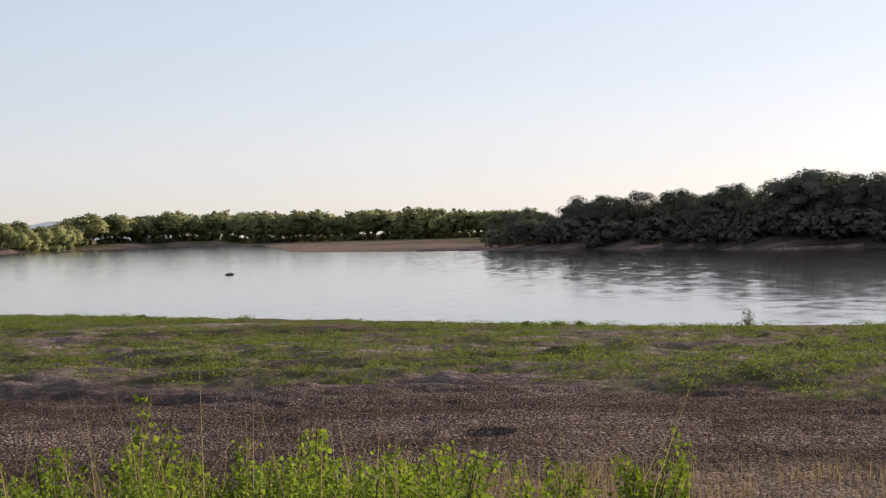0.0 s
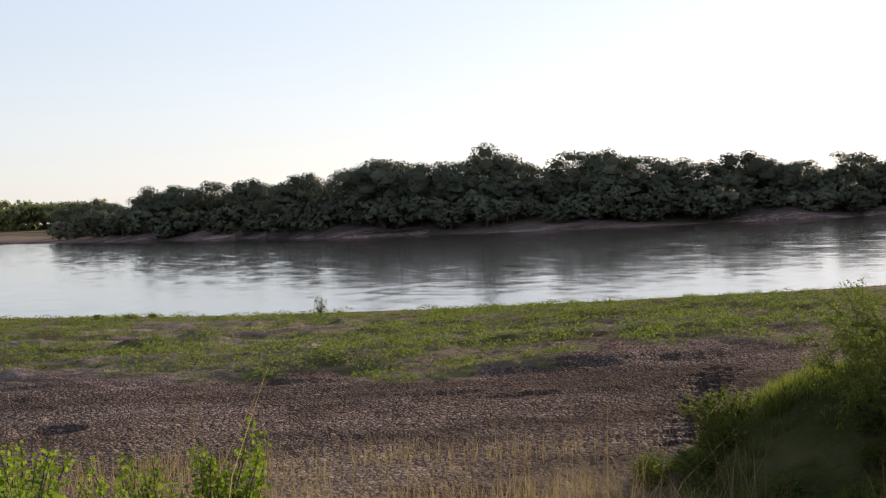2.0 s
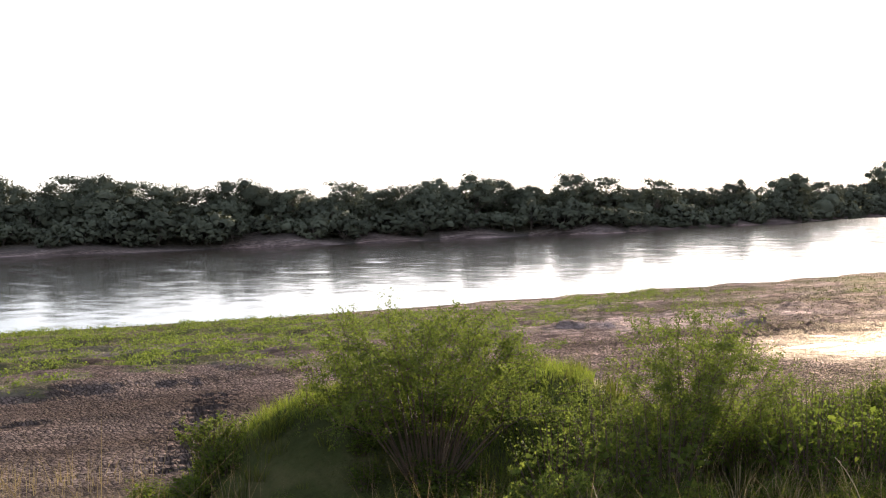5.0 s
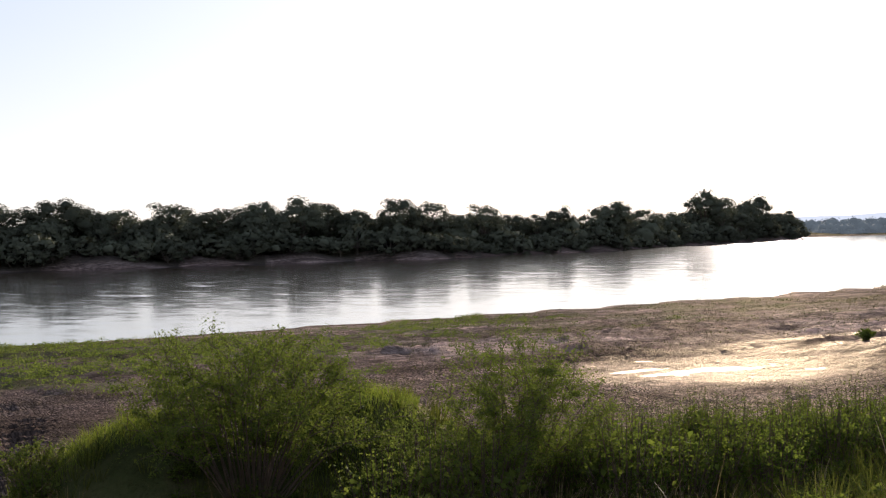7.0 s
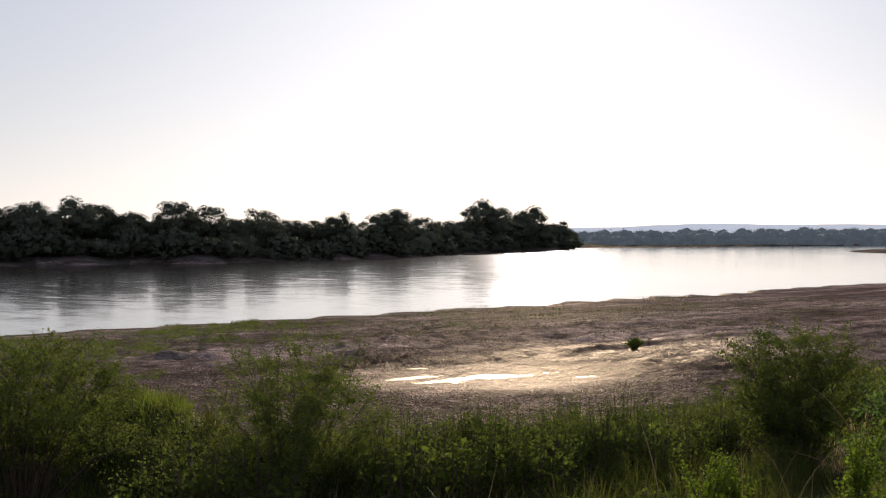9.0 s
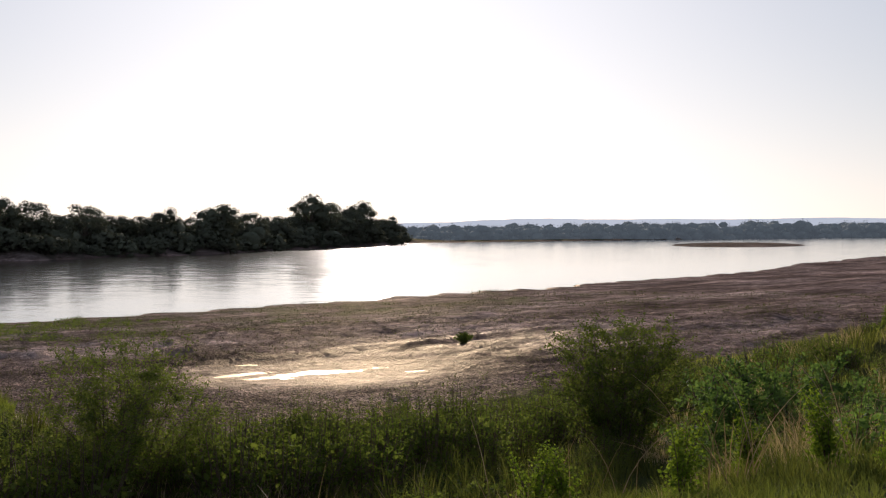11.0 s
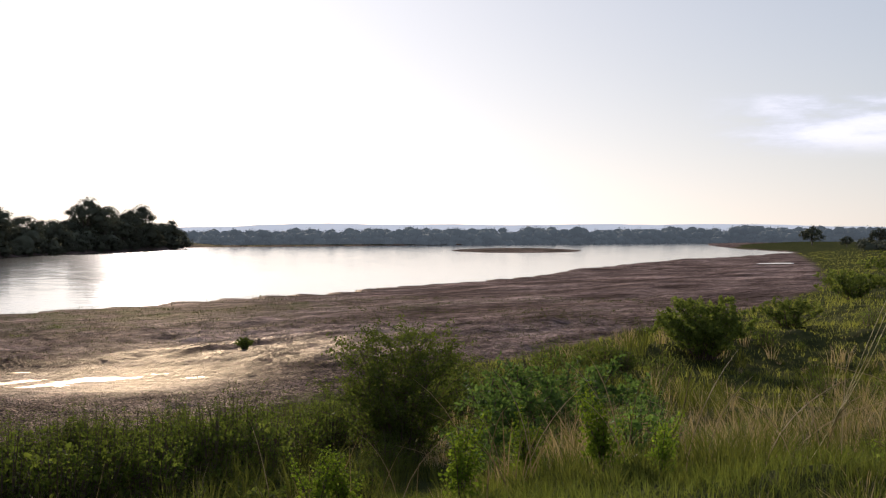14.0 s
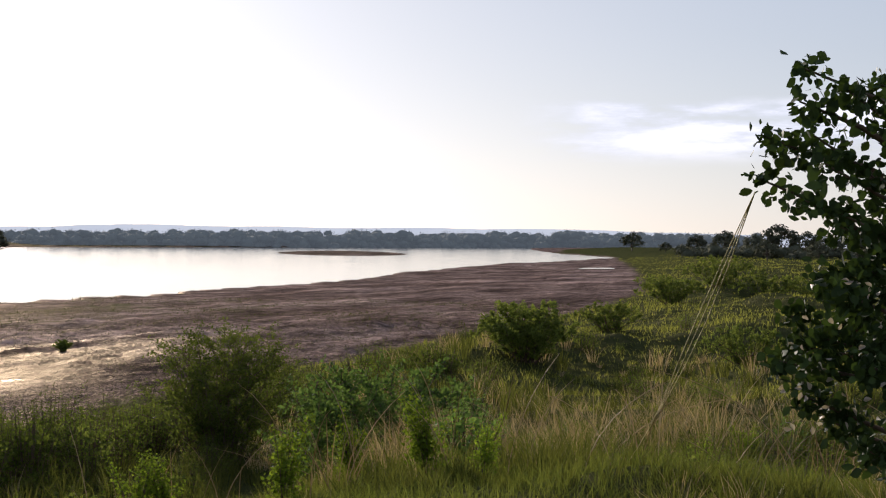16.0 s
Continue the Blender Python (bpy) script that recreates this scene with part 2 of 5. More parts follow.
def pool_material():
    """A film of muddy water, ruffled, with the bottom close below."""
    m, n, l, p = mat("pool_water")
    # tan mud, made brighter and more golden to imitate the sun's glint
    l.new(ramp(n, l, noise_node(n, l, 0.8, 5.0, 0.65, (0.25, 1, 1)), (0.35, (0.34, 0.225, 0.11)), (0.65, (0.66, 0.475, 0.27))), p.inputs["Base Color"])
    l.new(ramp(n, l, noise_node(n, l, 0.6, 5.0, 0.7, (0.25, 1, 1)), (0.38, (0.55, 0.55, 0.55)), (0.62, (0.85, 0.85, 0.85))), p.inputs["Roughness"])
    p.inputs["Specular IOR Level"].default_value = 0.0
    bump(n, l, noise_node(n, l, 2.2, 6.0, 0.75, (0.35, 1, 1)), 0.8, 0.10, p)
    gold_gloss(n, l, p, 0.22, 0.4)
    return m


STRAW = plain_material("straw_cord", (0.42, 0.32, 0.10), (0.62, 0.50, 0.20), 0.8, 30.0)
POOL = pool_material()
SOIL = ground_material()
WATER = water_material()
BARK = bark_material("grey_bark", (0.06, 0.045, 0.035), (0.19, 0.15, 0.11))
TWIG = bark_material("brown_twig", (0.05, 0.032, 0.02), (0.14, 0.09, 0.055))
TREE_LEAF = leaf_material("riverine_leaf", (0.098, 0.104, 0.072), (0.135, 0.138, 0.092), 0.10, 0.0)
FAR_LEAF = leaf_material("haze_glow_leaf", (0.09, 0.10, 0.088), (0.12, 0.13, 0.112), 0.05, 0.0)
# over a kilometre of lit air before the horizon woods, imitated by leaf glow
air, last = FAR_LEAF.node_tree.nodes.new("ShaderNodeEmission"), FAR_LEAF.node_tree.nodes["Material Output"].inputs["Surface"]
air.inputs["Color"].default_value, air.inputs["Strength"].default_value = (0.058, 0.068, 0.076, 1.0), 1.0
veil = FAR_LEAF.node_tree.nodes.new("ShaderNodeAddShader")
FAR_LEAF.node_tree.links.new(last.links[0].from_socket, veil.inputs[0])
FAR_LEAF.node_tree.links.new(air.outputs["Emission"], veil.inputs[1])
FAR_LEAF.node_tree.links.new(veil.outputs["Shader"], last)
# olive paled by haze: the air's lightening is put into the leaf colour
BEND_LEAF = leaf_material("hazed_olive_leaf", (0.21, 0.225, 0.11), (0.34, 0.35, 0.17), 0.45, 0.0)
SHRUB_LEAF = leaf_material("feathery_leaf", (0.06, 0.088, 0.021), (0.185, 0.215, 0.048), 0.52)
WEED_LEAF = leaf_material("weed_leaf", (0.08, 0.135, 0.014), (0.24, 0.315, 0.034), 0.5)
GRASS = leaf_material("green_grass", (0.034, 0.043, 0.011), (0.125, 0.13, 0.03), 0.5)
# lighter than green_grass, with the sun on the meadow's humps in its colour
MEADOW = leaf_material("meadow_grass", (0.12, 0.13, 0.032), (0.28, 0.28, 0.066), 0.6)
DRY = leaf_material("dry_grass", (0.19, 0.135, 0.075), (0.40, 0.30, 0.175), 0.35, 0.3)
MAT_LEAF = leaf_material("creeping_leaf", (0.065, 0.09, 0.022), (0.19, 0.225, 0.052), 0.45)
LOW_LEAF = leaf_material("shrub_leaf", (0.042, 0.066, 0.014), (0.15, 0.182, 0.037), 0.55)
ROUND_LEAF = leaf_material("round_leaf", (0.06, 0.11, 0.028), (0.16, 0.24, 0.065), 0.5, 0.2)
BROWN_STRAW = leaf_material("brown_straw", (0.12, 0.08, 0.045), (0.30, 0.215, 0.12), 0.3, 0.2)
DEAD = leaf_material("dead_leaf", (0.34, 0.27, 0.22), (0.55, 0.47, 0.40), 0.3, 0.4)
BROAD_LEAF = leaf_material("broad_leaf", (0.022, 0.038, 0.010), (0.055, 0.088, 0.018), 0.22, 0.3)


# ---- plan ----
def hash01(i, j, seed=0):
    i, j = np.asarray(i).astype(np.int64), np.asarray(j).astype(np.int64)
    k = (i * 374761393 + j * 668265263 + seed * 974634533) & 0xFFFFFFFF
    k = ((k ^ (k >> 13)) * 1274126177) & 0xFFFFFFFF
    k = ((k ^ (k >> 15)) * 2246822519) & 0xFFFFFFFF
    return ((k ^ (k >> 16)) & 0xFFFF) / 65535.0


def vnoise(x, y, seed=0):
    """Smooth value noise, 0 to 1."""
    xi, yi = np.floor(x).astype(np.int64), np.floor(y).astype(np.int64)
    u, v = x - xi, y - yi
    u, v = u * u * (3 - 2 * u), v * v * (3 - 2 * v)

    def h(i, j):
        return hash01(i, j, seed)
    return (h(xi, yi) * (1 - u) + h(xi + 1, yi) * u) * (1 - v) + (h(xi, yi + 1) * (1 - u) + h(xi + 1, yi + 1) * u) * v


def fbm(x, y, seed=0, octaves=4):
    total, gain = 0.0, 0.5
    for k in range(octaves):
        total = total + gain * vnoise(x * 2 ** k, y * 2 ** k, seed + k)
        gain *= 0.5
    return total / (1 - 0.5 ** octaves)


def cracks(x, y, size, seed=3):
    """Distance to the border of the mud plate, 0 in the crack to about 1 in the middle."""
    gx, gy = x / size, y / size
    ix, iy = np.floor(gx), np.floor(gy)
    f1 = np.full(x.shape, 9.0)
    f2 = f1.copy()
    for i in (-1, 0, 1):
        for j in (-1, 0, 1):
            a, b = ix + i, iy + j
            px = a + 0.5 + 0.8 * (hash01(a, b, seed) - 0.5)
            py = b + 0.5 + 0.8 * (hash01(a, b, seed + 1) - 0.5)
            d = np.hypot(gx - px, gy - py)
            f2 = np.minimum(f2, np.maximum(f1, d))
            f1 = np.minimum(f1, d)
    return np.clip((f2 - f1) * 1.6, 0, 1)


def smooth(v):
    v = np.clip(v, 0.0, 1.0)
    return v * v * (3 - 2 * v)


NEAR_SHORE = [(-900, 620), (-300, 330), (-100, 190), (-39, 137), (-12, 114), (4, 101), (14, 92.5), (24, 89), (32, 87.3), (44, 85.5),
              (60, 86), (85, 87), (118, 88), (145, 90), (168, 95), (195, 97), (215, 99), (245, 107), (271, 116), (330, 128),
              (419, 146), (535, 158), (651, 176), (720, 203), (852, 261), (1200, 390), (1700, 560), (2600, 760)]
FAR_SHORE = [(2600, 960), (2032, 760), (1500, 690), (1247, 650), (1000, 640), (837, 640), (690, 530), (551, 454), (464, 413), (369, 351),
             (330, 335), (297, 327), (257, 306), (228, 313), (202, 310), (170, 306), (144, 308), (119, 313), (82, 333), (67, 347),
             (59, 400), (33, 432), (19, 457), (2, 492), (-16, 518), (-57, 605), (-94, 863), (-150, 1300), (-255, 1440), (-340, 1380),
             (-330, 1150), (-360, 985), (-900, 900)]
# foot of the high bank, outer edge of its grass, and the grassy mound in front of it
TOE = [(-400, 15), (-60, 18), (-10, 21), (3, 21), (7.5, 18.5), (16, 17.5), (24, 21), (30, 23.5), (38, 25.5), (54, 27.5),
       (79, 28.7), (120, 35), (165, 42), (250, 64), (330, 86), (450, 120), (600, 163), (680, 184), (760, 221), (900, 281), (1300, 400), (2700, 700)]
GRASS_EDGE = [(-400, 15), (-60, 18), (-10, 21), (5, 22.5), (9, 24), (11.8, 26.5), (13.5, 28.5), (17, 30.5), (22, 29.5), (26, 27.5), (30, 26.3), (38, 27.5), (54, 29.5), (79, 31)] + TOE[11:]
MOUND = [(14.8, 25.6), (18.5, 26.2), (22.5, 24.8), (27, 23)]


def to_line(x, y, line):
    """Distance to a polyline."""
    best = np.full(x.shape, 1e9)
    for (ax, ay), (bx, by) in zip(line, line[1:]):
        dx, dy = bx - ax, by - ay
        s = np.clip(((x - ax) * dx + (y - ay) * dy) / (dx * dx + dy * dy), 0, 1)
        best = np.minimum(best, np.hypot(x - ax - s * dx, y - ay - s * dy))
    return best


def inside(x, y, ring):
    hit = np.zeros(x.shape, bool)
    for (ax, ay), (bx, by) in zip(ring, ring[1:] + ring[:1]):
        if ay != by:
            hit ^= ((ay > y) != (by > y)) & (x < (bx - ax) * (y - ay) / (by - ay) + ax)
    return hit


# footprints of the game track, and hollows in the mud
HOLLOWS = [(20.6 - 7.6 * k / 16 + 0.26 * (k % 2) + 0.14 * math.sin(k * 2.1), 43.9 - 13.9 * k / 16, 0.48 + 0.12 * (k % 3), 0.20, 0.34) for k in range(17)]
HOLLOWS += [(0.75, 40.4, 0.75, 0.75, 0.22), (11.2, 75.5, 0.7, 0.6, -0.30), (12.8, 74.6, 0.8, 0.5, -0.22), (15.5, 73.2, 1.0, 0.6, -0.26),
            (11.5, 42.2, 1.6, 0.5, 0.1), (12.8, 40.6, 1.4, 0.45, 0.12), (24.5, 54.0, 2.0, 0.6, 0.06), (21.0, 47.0, 1.8, 0.5, 0.10)]


def land(x, y):
    """The ground at (x, y): its height and what covers it."""
    x, y = np.asarray(x, float), np.asarray(y, float)
    wob = 1.2 * (fbm(x * 0.12, y * 0.12, 11) - 0.5) + 0.5 * (fbm(x * 0.7, y * 0.7, 12) - 0.5)
    far_wob = 7.0 * (fbm(x * 0.03, y * 0.03, 13) - 0.5)
    dn, df = to_line(x, y, NEAR_SHORE) + wob, to_line(x, y, FAR_SHORE) + far_wob
    on_water = inside(x, y, NEAR_SHORE + FAR_SHORE)
    shelf = np.where(on_water, -1, 1) * to_line(x, y, NEAR_SHORE) + wob
    near = inside(x, y, NEAR_SHORE + [(2700, -6000), (-6000, -6000), (-6000, 620)])
    wet_zone = on_water
    az = np.degrees(np.arctan2(x, y))
    r = np.hypot(x, y)
    # near side: mud flat with a small lip at the water, then the grassy bank
    flat = 0.12 * np.clip(shelf / 8, -2, 1) + 0.68 * smooth(dn / 45)
    lumps = 0.30 * (fbm(x * 0.13, y * 0.30, 21) - 0.5) + 0.55 * smooth((y - 49) / 6) * smooth((55 - x) / 25) * smooth((dn - 6) / 22) * (fbm(x * 0.22, y * 0.6, 28, 3) - 0.5) + (0.05 + 0.46 * smooth((x - 25) / 30) * (1 - 0.8 * smooth((r - 92) / 24))) * (fbm(x * 0.5, y * 1.3, 22) - 0.5)
    lumps = lumps + 0.27 * smooth((y - 47) / 5) * smooth((70 - x) / 30) * smooth((dn - 2) / 12) * (fbm(x * 0.45, y * 1.2, 29, 3) - 0.5)
    # low scarps that face the bank, with the plants' dry edge above them
    edge = 50.3 - 0.27 * x + 0.009 * x * x * (x > 0) + 2.2 * np.sin(x * 0.23) + 3.0 * (fbm(x * 0.22, x * 0 + 3.3, 23) - 0.5)
    broken = smooth((fbm(x * 0.3, y * 0.3, 27) - 0.35) / 0.25)
    scarp = (0.24 * smooth((y - edge) / 1.3) - 0.14 * np.exp(-((y - edge + 1.2) / 2.0) ** 2)) * (0.25 + 0.75 * broken)
    scarp = scarp * smooth((60 - x) / 25)
    edge2 = 41.5 - 0.12 * x + 2.5 * (fbm(x * 0.25, x * 0 + 8.1, 24) - 0.5)
    scarp = scarp - 0.10 * np.exp(-((y - edge2) / 0.9) ** 2) * smooth((fbm(x * 0.12, x * 0 + 1.7, 25) - 0.45) / 0.15) * smooth((40 - x) / 15)
    for cx, cy, ax, ay, deep in HOLLOWS:
        q = np.minimum(9, np.hypot((x - cx) / ax, (y - cy) / ay))
        scarp = scarp - deep * np.exp(-q ** 4) + 0.12 * deep * np.exp(-((q - 1.45) / 0.3) ** 2)
    ridge = np.abs(fbm(x * 0.35, y * 0.8, 26) - 0.5) * 2
    flat = flat + (lumps + scarp - 0.03 * smooth((0.14 - ridge) / 0.14)) * smooth(dn / 16)
    down = smooth((x - 60) / 50)
    lip = (0.10 + 0.40 * down * smooth((fbm(x * 0.05, y * 0.05, 33) - 0.3) / 0.3)) * smooth((shelf - 0.3) / 1.2) * np.exp(-np.maximum(0, shelf) / 9)
    steps = 0.0
    for k, gap in enumerate((14.0, 27.0, 41.0)):
        rim = dn - gap - 7 * (fbm(x * 0.03, x * 0 + k, 34 + k) - 0.5) - 2.0 * (fbm(x * 0.25, y * 0.25, 37 + k) - 0.5)
        steps = steps + (0.16 * smooth(rim / 1.0) - 0.16 * smooth((rim - 1) / 10)) * smooth((fbm(x * 0.05, y * 0.05, 39 + k) - 0.36) / 0.15)
    flat = flat + lip + steps * smooth((x - 28) / 20)
    side = inside(x, y, TOE + [(2700, -6000), (-6000, -6000), (-6000, 15)])
    dt = np.where(side, 1, -1) * to_line(x, y, TOE) + 2.5 * (fbm(x * 0.2, y * 0.2, 31) - 0.5)
    grass_side = inside(x, y, GRASS_EDGE + [(2700, -6000), (-6000, -6000), (-6000, 15)])
    dg = np.where(grass_side, 1, -1) * to_line(x, y, GRASS_EDGE) + 1.6 * (fbm(x * 0.35, y * 0.35, 32) - 0.5)
    width = 14 - 5 * smooth((r - 22) / 14) + np.clip((r - 90) * 0.05, 0, 12)
    # from the mound to the meadow the bank drops off sooner and lower
    hollow = smooth((az - 18) / 6) * smooth((70 - az) / 9)
    start = 7 + 3.4 * smooth((az - 54) / 6) * smooth((72 - az) / 5)
    top = 4.35 - (2.3 + 0.75 * hollow) * smooth((r - start) / (23 - 10 * hollow))
    rise = smooth(dt / width)
    knolls = (0.8 * (fbm(x * 0.12, y * 0.12, 41) - 0.5) + 0.65 * (fbm(x * 0.4, y * 0.4, 42) - 0.5)) * rise
    knolls = knolls * smooth((r - 3) / 8) * (1 - 0.75 * hollow) + 3.4 * (fbm(x * 0.05, y * 0.07, 44, 3) - 0.5) * rise * smooth((az - 66) / 6) * smooth((r - 28) / 25) * smooth((400 - r) / 200)
    mound = np.exp(-(np.maximum(0, to_line(x, y, MOUND) + 1.2 * (fbm(x * 0.3, y * 0.3, 43) - 0.5)) / 2.7) ** 3)
    near_z = flat + (top - flat) * rise + knolls + 1.9 * mound * (1 - 0.5 * rise) * (1 - 0.68 * smooth((az - 37.5) / 5))
    # hollow that holds the pool
    pool = smooth(1.25 - np.hypot((x - 47.5) / 9.5, (y - 39.5) / 7.0) - 0.5 * (fbm(x * 0.25, y * 0.25, 51) - 0.5))
    pool = pool * (0.9 + 0.1 * fbm(x * 0.2, y * 0.2, 54))
    near_z = near_z * (1 - pool) + pool * (0.60 + 0.10 * (fbm(x * 0.3, y * 0.5, 52) - 0.5) + 0.10 * (fbm(x * 0.2, y * 1.1, 55) - 0.5) + 0.07 * (fbm(x * 1.6, y * 2.2, 53) - 0.5))
    # far side: sandbar in the bend, cut bank under the grove
    high = 0.7 + 2.3 * smooth((az - 1.5) / 6) + 3.6 * smooth((-6.8 - az) / 1.5)
    high = high * (1 - 0.7 * smooth((az - 52.5) / 2))
    steep = 10 + 60 * smooth((4 - az) / 4) * smooth((az + 7) / 1)
    far_z = 0.25 * smooth(df / 3) + high * smooth(df / steep) * (0.9 + 0.2 * fbm(x * 0.05, y * 0.05, 61))
    far_z = far_z + 1.2 * smooth((df - 160) / 500) * (az < 4)
    bed = np.where(dn < df, 0.12 * np.clip(shelf / 8, -2.5, 1), -0.25) - 1.3 * smooth((np.minimum(dn, df) - 6) / 20)
    isl = smooth(1.6 - np.hypot(((x * 0.9 + y * 0.436) - 800) / 210, ((x * 0.436 - y * 0.9) - 10) / 45) * 1.3)
    bed = np.where(isl > 0, bed * (1 - isl) + 0.55 * isl, bed)
    z = np.where(wet_zone, bed, np.where(near, near_z, far_z))
    green_noise = fbm(x * 0.10, y * 0.22, 71) * 0.42 + fbm(x * 0.55, y * 0.75, 72) * 0.58
    band = smooth((y - np.maximum(48, 52 - 0.3 * x) + 2.5 - 1.5 * np.sin(x * 0.33)) / 5) * smooth((62 - x) / 26) * smooth((dn - 0.5) / 2) * (~wet_zone & near)
    thin = 0.62 * smooth((dn - 1) / 3) * smooth((34 - dn) / 24) * smooth((135 - x) / 50) * (~wet_zone & near)
    green = np.maximum(band, thin)
    cover = smooth((green_noise - 0.635 + 0.19 * green) / 0.06) * (green > 0.02)
    tint = np.clip(0.65 * cover + 1.0 * thin * smooth((fbm(x * 0.3, y * 0.5, 73) - 0.3) / 0.3), 0, 1)
    turf = 0.3 * isl * wet_zone + np.where(near & ~wet_zone, smooth((dg + 0.6) / 1.8), 0) + np.where(~near & ~wet_zone, smooth((df - steep) / 10) * (1 - 0.7 * smooth((4 - az) / 4) * smooth((az + 7) / 1)) + 0.6 * smooth((df - 22) / 30) * smooth((fbm(x * 0.03, y * 0.01, 76) - 0.45) / 0.15) * smooth((4 - az) / 4) * smooth((az + 7) / 1), 0)
    silt = 0.95 * np.exp(-((dt + 5) / 4.5) ** 2) * smooth((27 - az) / 4) * smooth((fbm(x * 0.25, y * 0.5, 74) - 0.3) / 0.25)
    sand = np.where(~near & ~wet_zone, np.maximum(0.55 * smooth((5 - az) / 4) * smooth((az + 7) / 1) * smooth((fbm(x * 0.02, y * 0.008, 75) - 0.25) / 0.3), 0.75 * smooth((-6.5 - az) / 1)), silt * near)
    redbank = np.where(~near & ~wet_zone, np.maximum(0.45 * smooth((-6.5 - az) / 1), smooth((az - 4) / 3)), 0) * (1 - turf)
    apron = smooth(1.3 - np.hypot((x - 62.5) / 13, (y - 42.5) / 7.5)) * smooth((fbm(x * 0.15, y * 0.5, 56) - 0.34) / 0.2)
    wet = np.maximum(np.maximum(pool * 0.9, apron * near), smooth((2.0 - dn) / 2) * near)
    return dict(z=z, green=cover, tint=tint, band=green, turf=turf, sand=sand, redbank=redbank, wet=wet, rise=rise, dt=dt, dn=dn, df=df,
                near=near & ~wet_zone, water=wet_zone)


def ground_z(x, y):
    return float(land(np.array([x]), np.array([y]))["z"][0])


def polar(az, d):
    return d * math.sin(radians(az)), d * math.cos(radians(az))


# ---- mesh helpers ----
def fast_mesh(name, verts, faces, material, more=None):
    """verts (n, 3); faces (m, k) with k corners each; more: faces with another number of corners."""
    me = bpy.data.meshes.new(name)
    verts = np.ascontiguousarray(verts, np.float32)
    sets = [np.ascontiguousarray(q, np.int32) for q in (faces, more) if q is not None]
    sizes = np.concatenate([np.full(len(q), q.shape[1], np.int32) for q in sets])
    corners = np.concatenate([q.ravel() for q in sets])
    me.vertices.add(len(verts))
    me.vertices.foreach_set("co", verts.ravel())
    me.loops.add(len(corners))
    me.loops.foreach_set("vertex_index", corners)
    me.polygons.add(len(sizes))
    me.polygons.foreach_set("loop_start", (np.cumsum(sizes) - sizes).astype(np.int32))
    me.materials.append(material)
    me.update(calc_edges=True)
    return me


def part(name, me, parent, label=""):
    ob = new(name, me)
    ob.parent = parent
    return tagged(ob, label)


def thing(name, label, category, group="", at=None):
    ob = new(name)
    ob.empty_display_size = 0.2
    if at is not None:
        ob.matrix_basis = at
    return tagged(ob, label, category, group)


def unit(v):
    return v / np.maximum(np.linalg.norm(v, axis=-1, keepdims=True), 1e-9)


def leaves(rng, places, size, up=0.3, long=1.5):
    """Kite-shaped leaves at the places, turned at random. Returns verts and quads."""
    n = len(places)
    size = np.broadcast_to(size, n)[:, None] * rng.uniform(0.6, 1.3, (n, 1))
    a = unit(rng.normal(size=(n, 3)) + (0, 0, up))
    b = unit(np.cross(a, rng.normal(size=(n, 3))))
    c = np.cross(a, b)
    tip, left, right = places + a * size * long, places + a * size * 0.55 + b * size * 0.5, places + a * size * 0.65 - b * size * 0.5
    left = left + c * size * 0.15
    right = right + c * size * 0.15
    v = np.stack([places, left, tip, right], 1).reshape(-1, 3)
    return v, np.arange(4 * n).reshape(-1, 4)


def blades(rng, base, height, width, lean=0.35, seg=2):
    """Grass blades as tapered bent strips. Returns verts and triangles."""
    n = len(base)
    height = np.broadcast_to(height, n) * rng.uniform(0.6, 1.25, n)
    a = rng.uniform(0, 2 * np.pi, n)
    away = np.stack([np.cos(a), np.sin(a), 0 * a], 1)
    across = np.stack([-np.sin(a), np.cos(a), 0 * a], 1)
    turn = rng.uniform(0, np.pi, n)
    across = across * np.cos(turn)[:, None] + away * np.sin(turn)[:, None]
    bend = np.abs(rng.normal(0, lean, n))[:, None] * height[:, None]
    up = np.array([0, 0, 1.0])
    w = np.broadcast_to(width, n)[:, None] * 0.5
    mid = base + up * (height * 0.55)[:, None] + away * bend * 0.35
    tip = base + up * height[:, None] + away * bend
    v = np.stack([base - across * w, base + across * w, mid - across * w * 0.75, mid + across * w * 0.75, tip], 1).reshape(-1, 3)
    k = (np.arange(n) * 5)[:, None]
    f = np.concatenate([k + [0, 1, 3], k + [0, 3, 2], k + [2, 3, 4]], 1).reshape(-1, 3)
    return v, f


def tube(points, radii, sides=6):
    """A tapered round branch through the points."""
    points, radii = np.asarray(points, float), np.asarray(radii, float)
    along = unit(np.gradient(points, axis=0))
    side = unit(np.cross(along, np.where(np.abs(along[:, 2:3]) > 0.9, np.array([1.0, 0, 0]), np.array([0, 0, 1.0]))))
    other = np.cross(along, side)
    a = np.linspace(0, 2 * np.pi, sides, endpoint=False)
    ring = points[:, None] + radii[:, None, None] * (np.cos(a)[None, :, None] * side[:, None] + np.sin(a)[None, :, None] * other[:, None])
    n = len(points)
    f = [[i * sides + j, i * sides + (j + 1) % sides, (i + 1) * sides + (j + 1) % sides, (i + 1) * sides + j] for i in range(n - 1) for j in range(sides)]
    return ring.reshape(-1, 3), np.array(f)


def joined(pieces):
    vs, fs, k = [], [], 0
    for v, f in pieces:
        vs.append(v)
        fs.append(f + k)
        k += len(v)
    return np.concatenate(vs), np.concatenate(fs)


